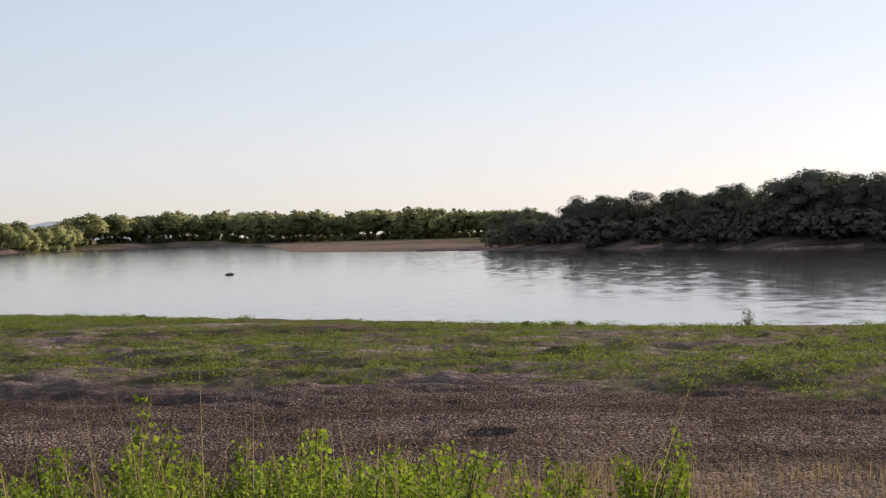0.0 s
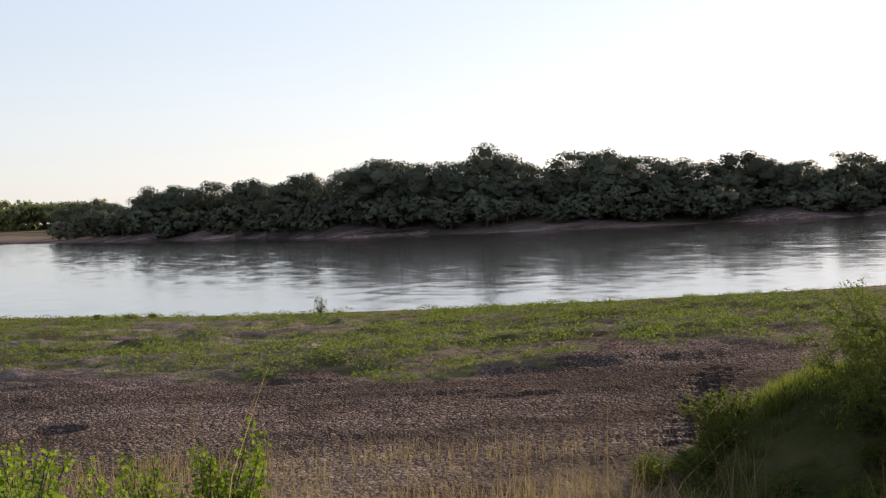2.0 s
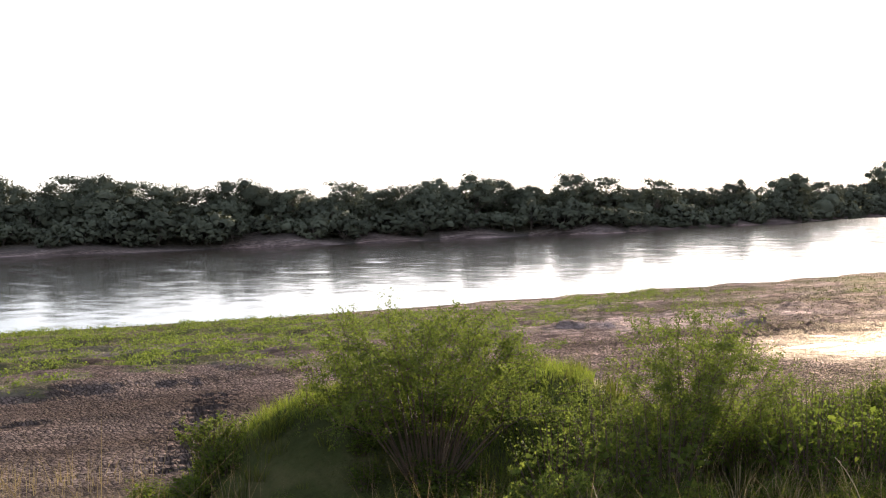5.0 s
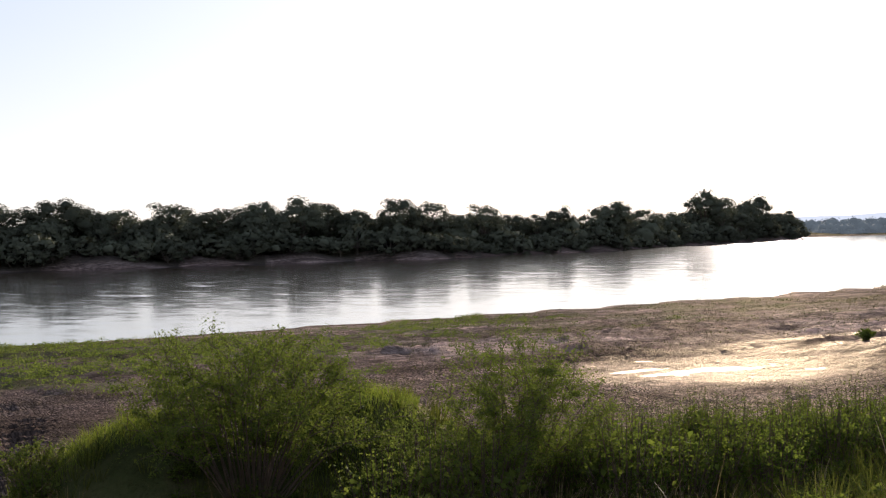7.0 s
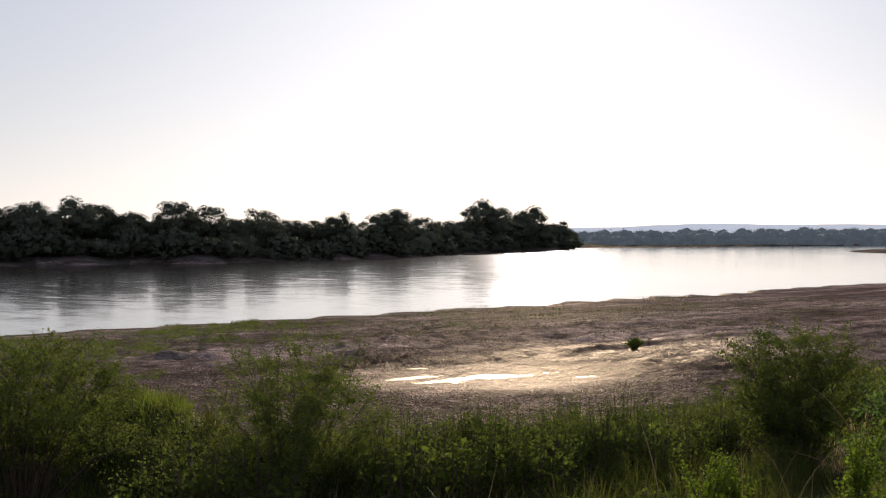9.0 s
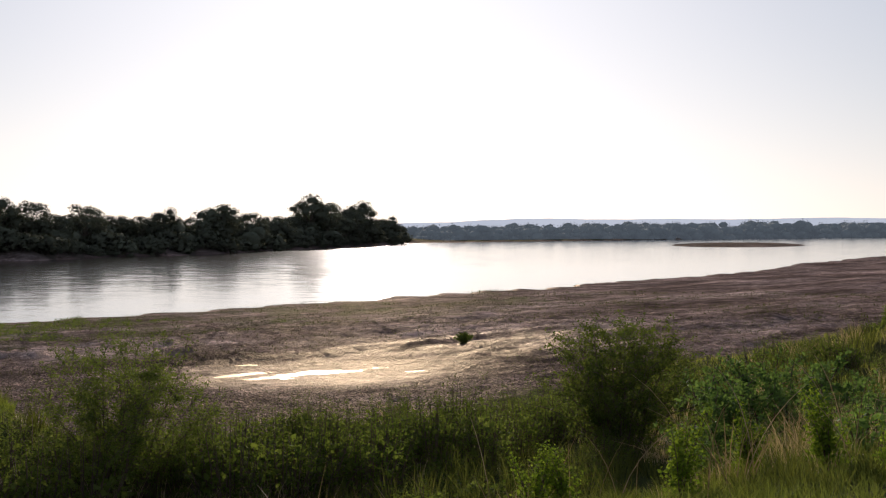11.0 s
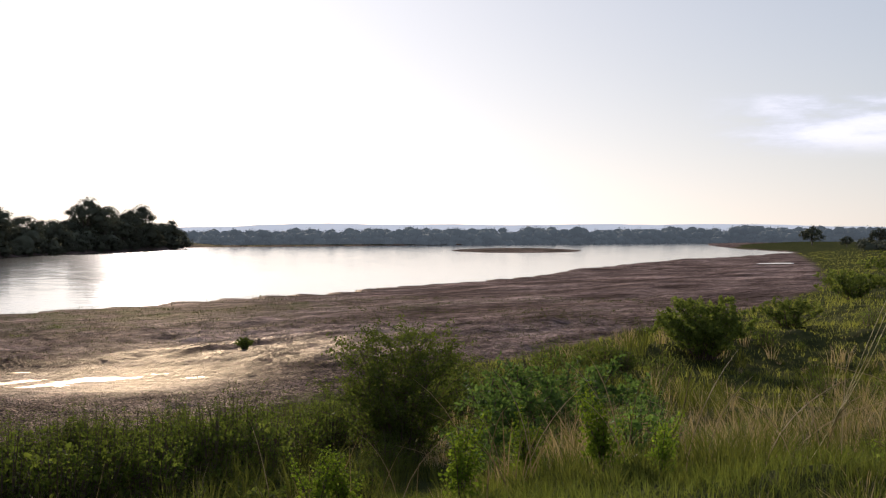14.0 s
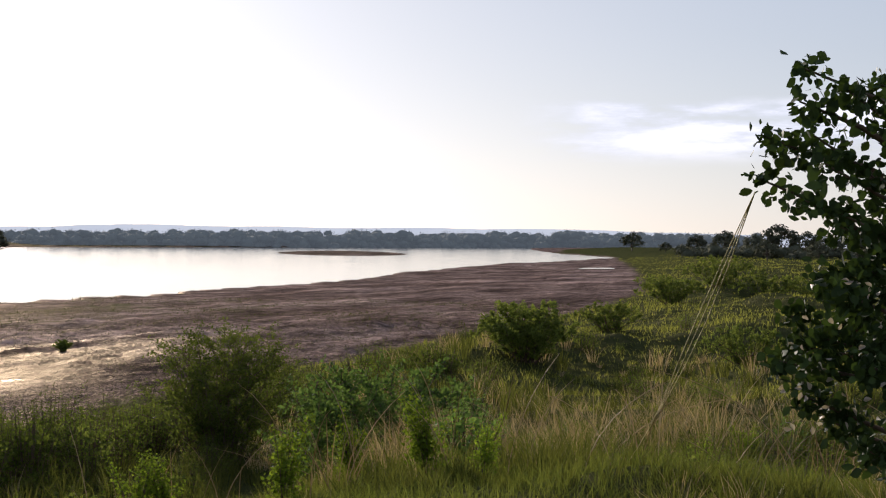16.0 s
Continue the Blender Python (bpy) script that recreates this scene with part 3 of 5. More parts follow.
# ---- ground and water ----
def build_ground():
    az = np.concatenate([np.arange(-18, 47, 0.14), np.arange(47, 90, 0.25), np.arange(90, 342, 3.5)])
    r = np.concatenate([np.linspace(0.6, 25.6, 42), np.arange(26, 52, 0.19), np.arange(52, 68, 0.35), np.arange(68, 104, 0.5), 104 * 1.045 ** np.arange(0, 88)])
    A, Rr = np.meshgrid(np.radians(az), r)
    x, y = (Rr * np.sin(A)).ravel(), (Rr * np.cos(A)).ravel()
    g = land(x, y)
    rr = np.hypot(x, y)
    c = cracks(x + 0.2 * fbm(x * 1.5, y * 1.5, 81), 0.58 * y + 0.15 * fbm(x * 1.5, y * 1.5, 82), 0.34)
    show = g["near"] * (1 - g["turf"]) * (rr < 70) * (1 - g["green"]) * (1 - np.clip(g["wet"], 0, 1)) * (1 - smooth((y - 48) / 8))
    z = g["z"] + show * (0.05 * np.sqrt(c) - 0.03)
    crack = 1 - 0.6 * show * (1 - c)
    nr, na = len(r), len(az)
    i = np.arange(nr - 1)[:, None] * na
    j = np.arange(na)[None, :]
    k = (j + 1) % na
    f = np.stack([i + j, i + k, i + na + k, i + na + j], -1).reshape(-1, 4)[:, ::-1]
    v = np.stack([x, y, z], 1)
    v = np.concatenate([v, [[0, 0, 4.35]]])
    cap = np.stack([0 * j[0] + nr * na, j[0], k[0]], -1)[:, ::-1]
    me = fast_mesh("ground", v, f, SOIL, cap)
    for name, values in (("crack", crack), ("plates", show * (1 - smooth((x - 60) / 40))), ("green", g["tint"]), ("turf", g["turf"]), ("sand", g["sand"]), ("redbank", g["redbank"]), ("wet", g["wet"]), ("sheen_mud", np.maximum(smooth((x - 12) / 30), 0.35 * g["band"]))):
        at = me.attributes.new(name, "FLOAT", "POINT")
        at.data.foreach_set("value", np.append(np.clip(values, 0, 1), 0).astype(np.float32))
    me.polygons.foreach_set("use_smooth", np.ones(len(me.polygons), bool))
    tagged(new("ground", me), "dark cracked mud flat and grassy river bank", "ground", kind="structure")


build_ground()

me = fast_mesh("water", [(-4500, 60, 0), (4500, 60, 0), (4500, 4500, 0), (-4500, 4500, 0)], [[0, 1, 2, 3]], WATER)
tagged(new("water", me), "calm silty river reflecting the pale sky", "river", kind="structure")


# ---- trees ----
a, b = np.meshgrid(np.linspace(0, 2 * np.pi, 7)[:-1], np.radians([-40, 10, 55]))
BALL = np.concatenate([np.stack([np.cos(a) * np.cos(b), np.sin(a) * np.cos(b), np.sin(b)], -1).reshape(-1, 3), [[0, 0, 1.0]]])
i = np.arange(6)
SKIN = np.concatenate([np.stack([i + k, (i + 1) % 6 + k, (i + 1) % 6 + k + 6], 1) for k in (0, 6)] + [np.stack([i + k, (i + 1) % 6 + k + 6, i + k + 6], 1) for k in (0, 6)] + [np.stack([i + 12, (i + 1) % 6 + 12, 0 * i + 18], 1)])


def with_hearts(rng, shell, blobs, size):
    """Adds to leaf clumps (verts, triangles, normals) the dense inside that no light gets through."""
    lv, lf, ln = shell
    hv = np.concatenate([c + BALL * rad * size * rng.uniform(0.75, 1.1, (19, 1)) for c, rad in blobs])
    hf = (np.arange(len(blobs))[:, None, None] * 19 + SKIN[None]).reshape(-1, 3)
    hn = np.concatenate([unit(BALL + 0.3 * rng.normal(size=(19, 3))) for _ in blobs])
    return np.concatenate([lv, hv]), np.concatenate([lf, hf + len(lv)]), np.concatenate([ln, hn])


def clump_leaves(rng, blobs, count, leaf):
    """Leaf sprays over leafy clumps, most of them lying along the clump's skin. Returns verts, triangles and shading normals."""
    vol = np.array([np.prod(r) ** (2 / 3) for _, r in blobs])
    per = np.maximum(8, (count * vol / vol.sum()).astype(int))
    vs, ns = [], []
    for (c, rad), n in zip(blobs, per):
        d = unit(rng.normal(size=(n, 3)) + (0, 0, 0.25))
        spot = c + d * rad * (1.1 * rng.uniform(0.25, 1.0, (n, 1)) ** 0.4)
        out = unit(d + 0.8 * rng.normal(size=(n, 3)))
        a = unit(np.cross(out, rng.normal(size=(n, 3))))
        b = np.cross(out, a)
        q = leaf * rng.uniform(0.55, 1.35, (n, 1))
        vs.append(np.stack([spot - a * q, spot + a * q * 0.7 - b * q * 0.8, spot + a * q * 0.8 + b * q * 0.7], 1).reshape(-1, 3))
        ns.append(np.repeat(unit(d + 0.12 * rng.normal(size=(n, 3))), 3, axis=0))
    v = np.concatenate(vs)
    return v, np.arange(len(v)).reshape(-1, 3), np.concatenate(ns)


def leafy(me, normals):
    """Rounds the shading of a crown so that clumps read before single leaves."""
    me.polygons.foreach_set("use_smooth", np.ones(len(me.polygons), bool))
    me.normals_split_custom_set_from_vertices(normals.astype(np.float32))
    return me


def tree_mesh(seed, height=12.0, spread=0.42, count=2600, leaf=0.34, low=0.12, airy=0.0, leaf_mat=None):
    """A riverside tree: forked trunk, limbs, and a crown of leaf clumps with gaps. Base at the origin."""
    rng = np.random.default_rng(seed)
    wood, blobs = [], []
    fork = height * rng.uniform(0.16, 0.26)
    wood.append(tube([(0, 0, -0.5), (0.1, 0, fork * 0.5), (rng.uniform(-.3, .3), rng.uniform(-.3, .3), fork)], [0.035 * height, 0.027 * height, 0.022 * height], 8))
    wide = height * spread
    count_blobs = 24
    for k in range(count_blobs):
        u = (k + 0.5) / count_blobs
        a = k * 2.39996 + rng.uniform(-0.5, 0.5)
        up = 1 - 1.75 * u + rng.uniform(-0.1, 0.1)
        flat_r = math.sqrt(max(0.02, 1 - min(1, up * up)))
        rad = height * rng.uniform(0.10, 0.18) * (1 - 0.25 * airy)
        shell = rng.uniform(0.55, 0.95)
        mid_h, half = height * (0.56 + low * 0.4), height * (0.40 - low * 0.4)
        c = np.array([np.cos(a) * flat_r * wide * shell, np.sin(a) * flat_r * wide * shell, mid_h + up * half * shell * rng.uniform(0.8, 1.1)])
        c[2] = min(max(c[2], height * low + rad * 0.5), height - rad * 0.75)
        blobs.append((c, np.array([rad * rng.uniform(1, 1.35), rad * rng.uniform(1, 1.35), rad * rng.uniform(0.7, 0.95)])))
        if k % 2 == 0:
            bend = np.array([c[0] * 0.4, c[1] * 0.4, fork + (c[2] - fork) * 0.6])
            wood.append(tube([(0, 0, fork * 0.9), bend, c], [0.015 * height, 0.009 * height, 0.003 * height], 5))
    lv, lf, ln = with_hearts(rng, clump_leaves(rng, blobs, count, leaf), blobs, 0.62 - 0.25 * airy)
    ln = unit(0.5 * ln + 0.75 * unit(lv - (0, 0, height * 0.5)))
    wv, wf = joined(wood)
    return fast_mesh("trunk", wv, wf, BARK), leafy(fast_mesh("crown", lv, lf, leaf_mat or TREE_LEAF), ln)


def tree_thing(name, label, category, group, meshes):
    ob = thing(name, label, category, group)
    part("trunk", meshes[0], ob)
    part("crown", meshes[1], ob)
    return ob


def set_at(ob, x, y, z, turn, size):
    return Matrix.Translation((x, y, z)) @ Matrix.Rotation(turn, 4, "Z") @ Matrix.Diagonal((*size, 1))


class Planter:
    """Puts copies of some tree kinds; the first of each kind is the thing itself."""

    def __init__(self, name, label, category, group, kinds):
        self.kinds = [tree_thing(name, label, category, group, k) for k in kinds]
        self.used = [False] * len(kinds)

    def put(self, k, x, y, z, turn, size):
        m = set_at(None, x, y, z, turn, size)
        if self.used[k]:
            first = self.kinds[k].scale
            return copy_thing(self.kinds[k], m @ Matrix.Diagonal((1 / first[0], 1 / first[1], 1 / first[2], 1)))
        self.used[k] = True
        self.kinds[k].matrix_basis = m
        return self.kinds[k]


SHORE_AZ = [2.0, 4.4, 8.4, 11.0, 13.8, 20.8, 25, 29, 33, 36, 40, 42.3, 44.5, 46.6, 48.4, 50.5, 52.4, 53.5]
SHORE_D = [460, 434, 405, 353, 343, 335, 340, 350, 370, 387, 400, 441, 470, 510, 620, 714, 868, 1040]
# skyline of the grove: azimuth and elevation of the tree tops
SKYLINE_A = [(2.4, 0.67), (3.0, 0.75), (3.8, 0.62), (5.1, 1.09), (6.1, 1.16), (7.1, 1.33), (8.6, 1.28), (10.4, 1.42), (11.3, 0.98), (12.1, 1.35),
             (13.1, 1.82), (13.9, 1.85), (15.0, 1.6), (16.0, 1.65), (17.1, 2.07), (18.2, 1.7), (19.3, 1.4), (20.5, 1.78), (21.5, 1.79), (22.9, 1.52), (23.9, 1.3), (25.1, 1.3)]
SKYLINE_B = [(26.3, 1.52), (27.4, 1.2), (28.3, 1.11), (30.1, 1.41), (31.2, 1.1), (32.2, 1.21), (33.3, 1.34), (34.9, 1.43), (35.8, 1.25), (36.8, 1.0), (38.5, 1.38),
             (39.5, 1.28), (40.4, 0.85), (41.5, 1.15), (42.6, 0.73), (43.4, 0.7), (44.2, 0.94), (45.1, 0.69), (46.2, 1.11), (47.2, 0.8), (48.0, 0.69),
             (49.4, 1.37), (50.0, 1.26), (50.7, 0.93), (51.3, 1.16), (52.2, 0.64)]
rng = np.random.default_rng(5)
grove = Planter("riverside_tree", "dark green broad-crowned tree on the far river bank", "tree", "grove on the far bank",
                [tree_mesh(s, 12.0, sp, n, lf, 0.0, ai) for s, sp, ai, n, lf in ((1, 0.46, 0, 7600, 0.17), (2, 0.40, 0.9, 5600, 0.16), (3, 0.52, 0, 7600, 0.17), (4, 0.48, 0.4, 7200, 0.17), (5, 0.42, 0.2, 7200, 0.17),
                                                             (6, 0.46, 0, 2600, 0.28), (7, 0.50, 0.2, 2600, 0.28))])
for a, e in SKYLINE_A + SKYLINE_B:
    d = np.interp(a, SHORE_AZ, SHORE_D) + rng.uniform(22, 34) + 40 * max(0.0, 5.5 - a) / 3
    x, y = polar(a, d)
    z = ground_z(x, y)
    h = (6 + d * math.tan(radians(e)) - z) / 11.4
    w = h * rng.uniform(1.0, 1.3)
    grove.put(rng.integers(0, 5), x, y, z - 0.2, rng.uniform(0, 6.3), (w, w, h))
# trees behind and between them
for a in np.arange(3.0, 52.6, 0.55):
    base = np.interp(a, SHORE_AZ, SHORE_D)
    e = np.interp(a, [q[0] for q in SKYLINE_A + SKYLINE_B], [q[1] for q in SKYLINE_A + SKYLINE_B]) * rng.uniform(0.55, 0.82)
    d = base + rng.uniform(18, 50)
    x, y = polar(a + rng.uniform(-0.2, 0.2), d)
    z = ground_z(x, y)
    h = max(5.0, 6 + d * math.tan(radians(e)) - z) / 12.0
    w = h * rng.uniform(1.0, 1.35)
    grove.put(rng.integers(5, 7), x, y, z - 0.2, rng.uniform(0, 6.3), (w, w, h))
# shrubs along the top of the bank
fringe = Planter("bank_shrub", "dense dark green shrub on the far bank", "shrub", "shrubs on the far bank",
                 [tree_mesh(20 + s, 5.0, 0.6, 700, 0.26, -0.1) for s in range(3)])
for a in np.arange(2.2, 52.6, 0.38):
    d = np.interp(a, SHORE_AZ, SHORE_D) + rng.uniform(4, 14) + 40 * max(0.0, 5.5 - a) / 3
    x, y = polar(a + rng.uniform(-0.15, 0.15), d)
    z = ground_z(x, y)
    h = rng.uniform(0.7, 1.7) * (0.6 + 0.4 * d / 400)
    fringe.put(rng.integers(0, 3), x, y, z - 1.1 * h, rng.uniform(0, 6.3), (h * 1.2, h * 1.2, h))



def scrub(name, label, places, count, leaf, material, seed):
    """A belt of scrub too far off to tell bush from bush; places: x, y, height."""
    rng = np.random.default_rng(seed)
    blobs = []
    for x, y, h in places:
        z = ground_z(x, y)
        for q in range(3):
            rad = h * rng.uniform(0.35, 0.55)
            blobs.append((np.array([x + rng.normal(0, 0.5 * h), y + rng.normal(0, 0.5 * h), z + h * rng.uniform(0.1, 0.6)]), np.array([rad * 1.5, rad * 1.5, rad])))
    v, f, ln = with_hearts(rng, clump_leaves(rng, blobs, count, leaf), blobs, 0.75)
    return tagged(new(name, leafy(fast_mesh(name, v, f, material), ln)), label, "scrub", kind="stuff")


belt = [(*polar(a, np.interp(a, SHORE_AZ, SHORE_D) + rng.uniform(28, 62)), rng.uniform(4.5, 8) * (0.6 + 0.4 * np.interp(a, SHORE_AZ, SHORE_D) / 400)) for a in np.arange(3.5, 52.8, 0.3)]
belt += [(*polar(a, np.interp(a, SHORE_AZ, SHORE_D) + rng.uniform(9, 26)), rng.uniform(2.2, 3.6)) for a in np.arange(4.5, 52.6, 0.25)]
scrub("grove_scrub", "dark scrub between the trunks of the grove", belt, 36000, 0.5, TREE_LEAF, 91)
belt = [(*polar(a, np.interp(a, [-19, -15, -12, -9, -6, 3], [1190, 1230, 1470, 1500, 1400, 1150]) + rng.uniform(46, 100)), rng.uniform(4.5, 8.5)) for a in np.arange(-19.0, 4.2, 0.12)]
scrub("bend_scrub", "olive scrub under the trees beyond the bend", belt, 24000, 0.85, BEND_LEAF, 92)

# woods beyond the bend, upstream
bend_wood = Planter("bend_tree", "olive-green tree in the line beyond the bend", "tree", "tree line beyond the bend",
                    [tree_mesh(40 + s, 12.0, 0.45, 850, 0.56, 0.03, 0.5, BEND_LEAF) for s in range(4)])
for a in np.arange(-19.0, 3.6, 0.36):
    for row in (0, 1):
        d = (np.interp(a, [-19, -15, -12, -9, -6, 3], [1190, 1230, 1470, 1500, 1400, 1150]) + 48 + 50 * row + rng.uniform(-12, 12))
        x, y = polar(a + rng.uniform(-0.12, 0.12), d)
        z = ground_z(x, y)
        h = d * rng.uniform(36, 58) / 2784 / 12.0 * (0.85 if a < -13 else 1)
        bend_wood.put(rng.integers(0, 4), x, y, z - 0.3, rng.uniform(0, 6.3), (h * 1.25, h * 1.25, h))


# ---- far woods and hills downstream ----
rng = np.random.default_rng(77)
spots = []
for row in range(3):
    for a in np.arange(50.5, 79.5, 0.16):
        d = np.interp(a, [50, 54, 58, 63, 68, 72, 76, 80], [1180, 1180, 1300, 1420, 1700, 2050, 2000, 1800]) + 12 + 60 * row + rng.uniform(-20, 20)
        if a < 53.5 and row == 0:
            continue
        x, y = polar(a + rng.uniform(-0.08, 0.08), d)
        spots.append((x, y, d * rng.uniform(0.0065, 0.0110)))
blobs = []
for x, y, h in spots:
    for q in range(5):
        rad = h * rng.uniform(0.24, 0.40)
        c = np.array([x + rng.normal(0, h * 0.42), y + rng.normal(0, h * 0.42), 1 + h * rng.uniform(0.1, 1.0) ** 1.1 - rad * 0.8])
        blobs.append((c, np.array([rad * 1.6, rad * 1.6, rad])))
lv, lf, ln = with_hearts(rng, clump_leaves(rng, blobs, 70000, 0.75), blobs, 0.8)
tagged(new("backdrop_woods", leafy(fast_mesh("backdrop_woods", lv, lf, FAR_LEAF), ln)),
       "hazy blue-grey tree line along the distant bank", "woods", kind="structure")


def ridge(name, az0, az1, d, heights, material, label, seed):
    """A long low hill seen from far off."""
    rng = np.random.default_rng(seed)
    az = np.linspace(az0, az1, 160)
    top = np.interp(az, [q[0] for q in heights], [q[1] for q in heights])
    top = top * (0.9 + 0.2 * fbm(az * 0.5, az * 0 + seed, seed, 5))
    v, f = [], []
    for k in range(5):
        dist, lift = d + (k - 2) * 140, (0.0, 0.7, 1.0, 0.7, 0.0)[k]
        v.append(np.stack([dist * np.sin(np.radians(az)), dist * np.cos(np.radians(az)), 1 + top * lift], 1))
    n = len(az)
    for k in range(4):
        i = np.arange(n - 1) + k * n
        f.append(np.stack([i, i + 1, i + n + 1, i + n], 1))
    tagged(new(name, fast_mesh(name, np.concatenate(v), np.concatenate(f), material)), label, "hill", kind="structure")


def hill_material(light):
    """Hills so far off that only haze shows, drawn as their own glow."""
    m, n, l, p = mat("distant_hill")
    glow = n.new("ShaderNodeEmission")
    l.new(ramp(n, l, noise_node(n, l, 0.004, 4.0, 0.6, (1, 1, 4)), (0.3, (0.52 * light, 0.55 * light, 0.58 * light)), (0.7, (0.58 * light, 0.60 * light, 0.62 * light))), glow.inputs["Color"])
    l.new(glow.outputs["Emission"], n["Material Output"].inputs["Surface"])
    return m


# the upstream hill's glow is dimmed to offset the higher exposure there
HILL, DIM_HILL = hill_material(1.0), hill_material(0.42)
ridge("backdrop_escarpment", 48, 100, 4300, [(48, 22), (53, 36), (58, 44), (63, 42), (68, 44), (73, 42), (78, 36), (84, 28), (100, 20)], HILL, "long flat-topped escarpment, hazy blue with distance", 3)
ridge("backdrop_hill", -22, -8, 4300, [(-22, 50), (-17, 56), (-16, 46), (-15, 52), (-14, 62), (-13, 60), (-12.2, 48), (-11, 24), (-8, 5)], DIM_HILL, "low rounded hills, hazy blue with distance", 4)


# ---- cloud: a thin sheet high up downstream ----
def cloud_material():
    m, n, l, p = mat("thin_cloud")
    fac = noise_node(n, l, 1.0, 6.0, 0.6, (0.0022, 0.0022, 0.011))
    co = n.new("ShaderNodeTexCoord")
    edge = n.new("ShaderNodeSeparateXYZ")
    l.new(co.outputs["UV"], edge.inputs["Vector"])

    def fade(out, a, b):
        r = n.new("ShaderNodeMapRange")
        r.interpolation_type = "SMOOTHSTEP"
        r.inputs["From Min"].default_value, r.inputs["From Max"].default_value = a, b
        l.new(out, r.inputs["Value"])
        return r.outputs["Result"]

    def times(a, b):
        q = n.new("ShaderNodeMath")
        q.operation = "MULTIPLY"
        l.new(a, q.inputs[0])
        l.new(b, q.inputs[1])
        return q.outputs[0]
    u, v = edge.outputs["X"], edge.outputs["Y"]
    mask = times(times(fade(u, 0.0, 0.22), fade(u, 1.0, 0.8)), times(fade(v, 0.0, 0.35), fade(v, 1.0, 0.8)))
    alpha = times(fade(fac, 0.36, 0.58), mask)
    glow = n.new("ShaderNodeEmission")
    l.new(ramp(n, l, fac, (0.42, (0.74, 0.76, 0.82)), (0.62, (1.0, 0.97, 0.94))), glow.inputs["Color"])
    glow.inputs["Strength"].default_value = 1.05
    clear = n.new("ShaderNodeBsdfTransparent")
    ms = n.new("ShaderNodeMixShader")
    l.new(alpha, ms.inputs["Fac"])
    l.new(clear.outputs["BSDF"], ms.inputs[1])
    l.new(glow.outputs["Emission"], ms.inputs[2])
    l.new(ms.outputs["Shader"], n["Material Output"].inputs["Surface"])
    return m


az, el = np.meshgrid(np.linspace(70.6, 92, 30), np.linspace(2.7, 5.4, 10))
D = 4400.0
v = np.stack([D * np.sin(np.radians(az)), D * np.cos(np.radians(az)), 6 + D * np.tan(np.radians(el))], -1).reshape(-1, 3)
i, j = np.meshgrid(np.arange(9), np.arange(29), indexing="ij")
k = (i * 30 + j).ravel()
me = fast_mesh("backdrop_cloud", v, np.stack([k, k + 1, k + 31, k + 30], 1), cloud_material())
uv = me.uv_layers.new(name="sheet")
corner = np.empty(len(me.loops), np.int32)
me.loops.foreach_get("vertex_index", corner)
uv.data.foreach_set("uv", np.stack([(corner % 30) / 29.0, (corner // 30) / 9.0], 1).astype(np.float32).ravel())
ob = tagged(new("backdrop_cloud", me), "thin white cloud streaks low in the sky", "cloud", kind="structure")

# ---- pool on the mud flat ----
a = np.linspace(0, 2 * np.pi, 60, endpoint=False)
rim = np.stack([47.5 + 11.0 * np.cos(a), 39.5 + 8.6 * np.sin(a), 0 * a + 0.602], 1)
me = fast_mesh("water_pool", np.concatenate([rim, [[47.5, 39.5, 0.602]]]), np.stack([np.arange(60), (np.arange(60) + 1) % 60, np.full(60, 60)], 1), POOL)
tagged(new("water_pool", me), "shallow muddy pool glinting in the low sun", "pool", kind="structure")


px, py = 319.0, 90.5
pz = float(land(px + 8 * np.cos(a), py + 3 * np.sin(a))["z"].max()) + 0.02
rim = np.stack([px + (9 + 1.5 * np.sin(3 * a)) * np.cos(a), py + (3.4 + 0.6 * np.sin(2 * a)) * np.sin(a), 0 * a + pz], 1)
low = rim - (0, 0, 0.6)
i = np.arange(60)
me = fast_mesh("water_puddle", np.concatenate([rim, low, [[px, py, pz]]]), np.stack([i, (i + 1) % 60, (i + 1) % 60 + 60, i + 60], 1)[:, ::-1], WATER, np.stack([i, (i + 1) % 60, np.full(60, 120)], 1))
tagged(new("water_puddle", me), "small shining puddle on the far mud flat", "puddle", kind="structure")

# ---- plants of the near bank ----
def scatter(rng, n, az0, az1, r0, r1, power=0.0):
    """Points of a sector round the camera, closer together near it."""
    a = np.radians(rng.uniform(az0, az1, n))
    r = r0 * (r1 / r0) ** (rng.uniform(0, 1, n) ** (1 - power))
    return r * np.sin(a), r * np.cos(a)


def blade_stuff(name, label, rng, x, y, height, width, lean, material, sink=0.03, category="grass"):
    z = land(x, y)["z"]
    v, f = blades(rng, np.stack([x, y, z - sink], 1), height, width, lean)
    return tagged(new(name, fast_mesh(name, v, f, material)), label, category, kind="stuff")


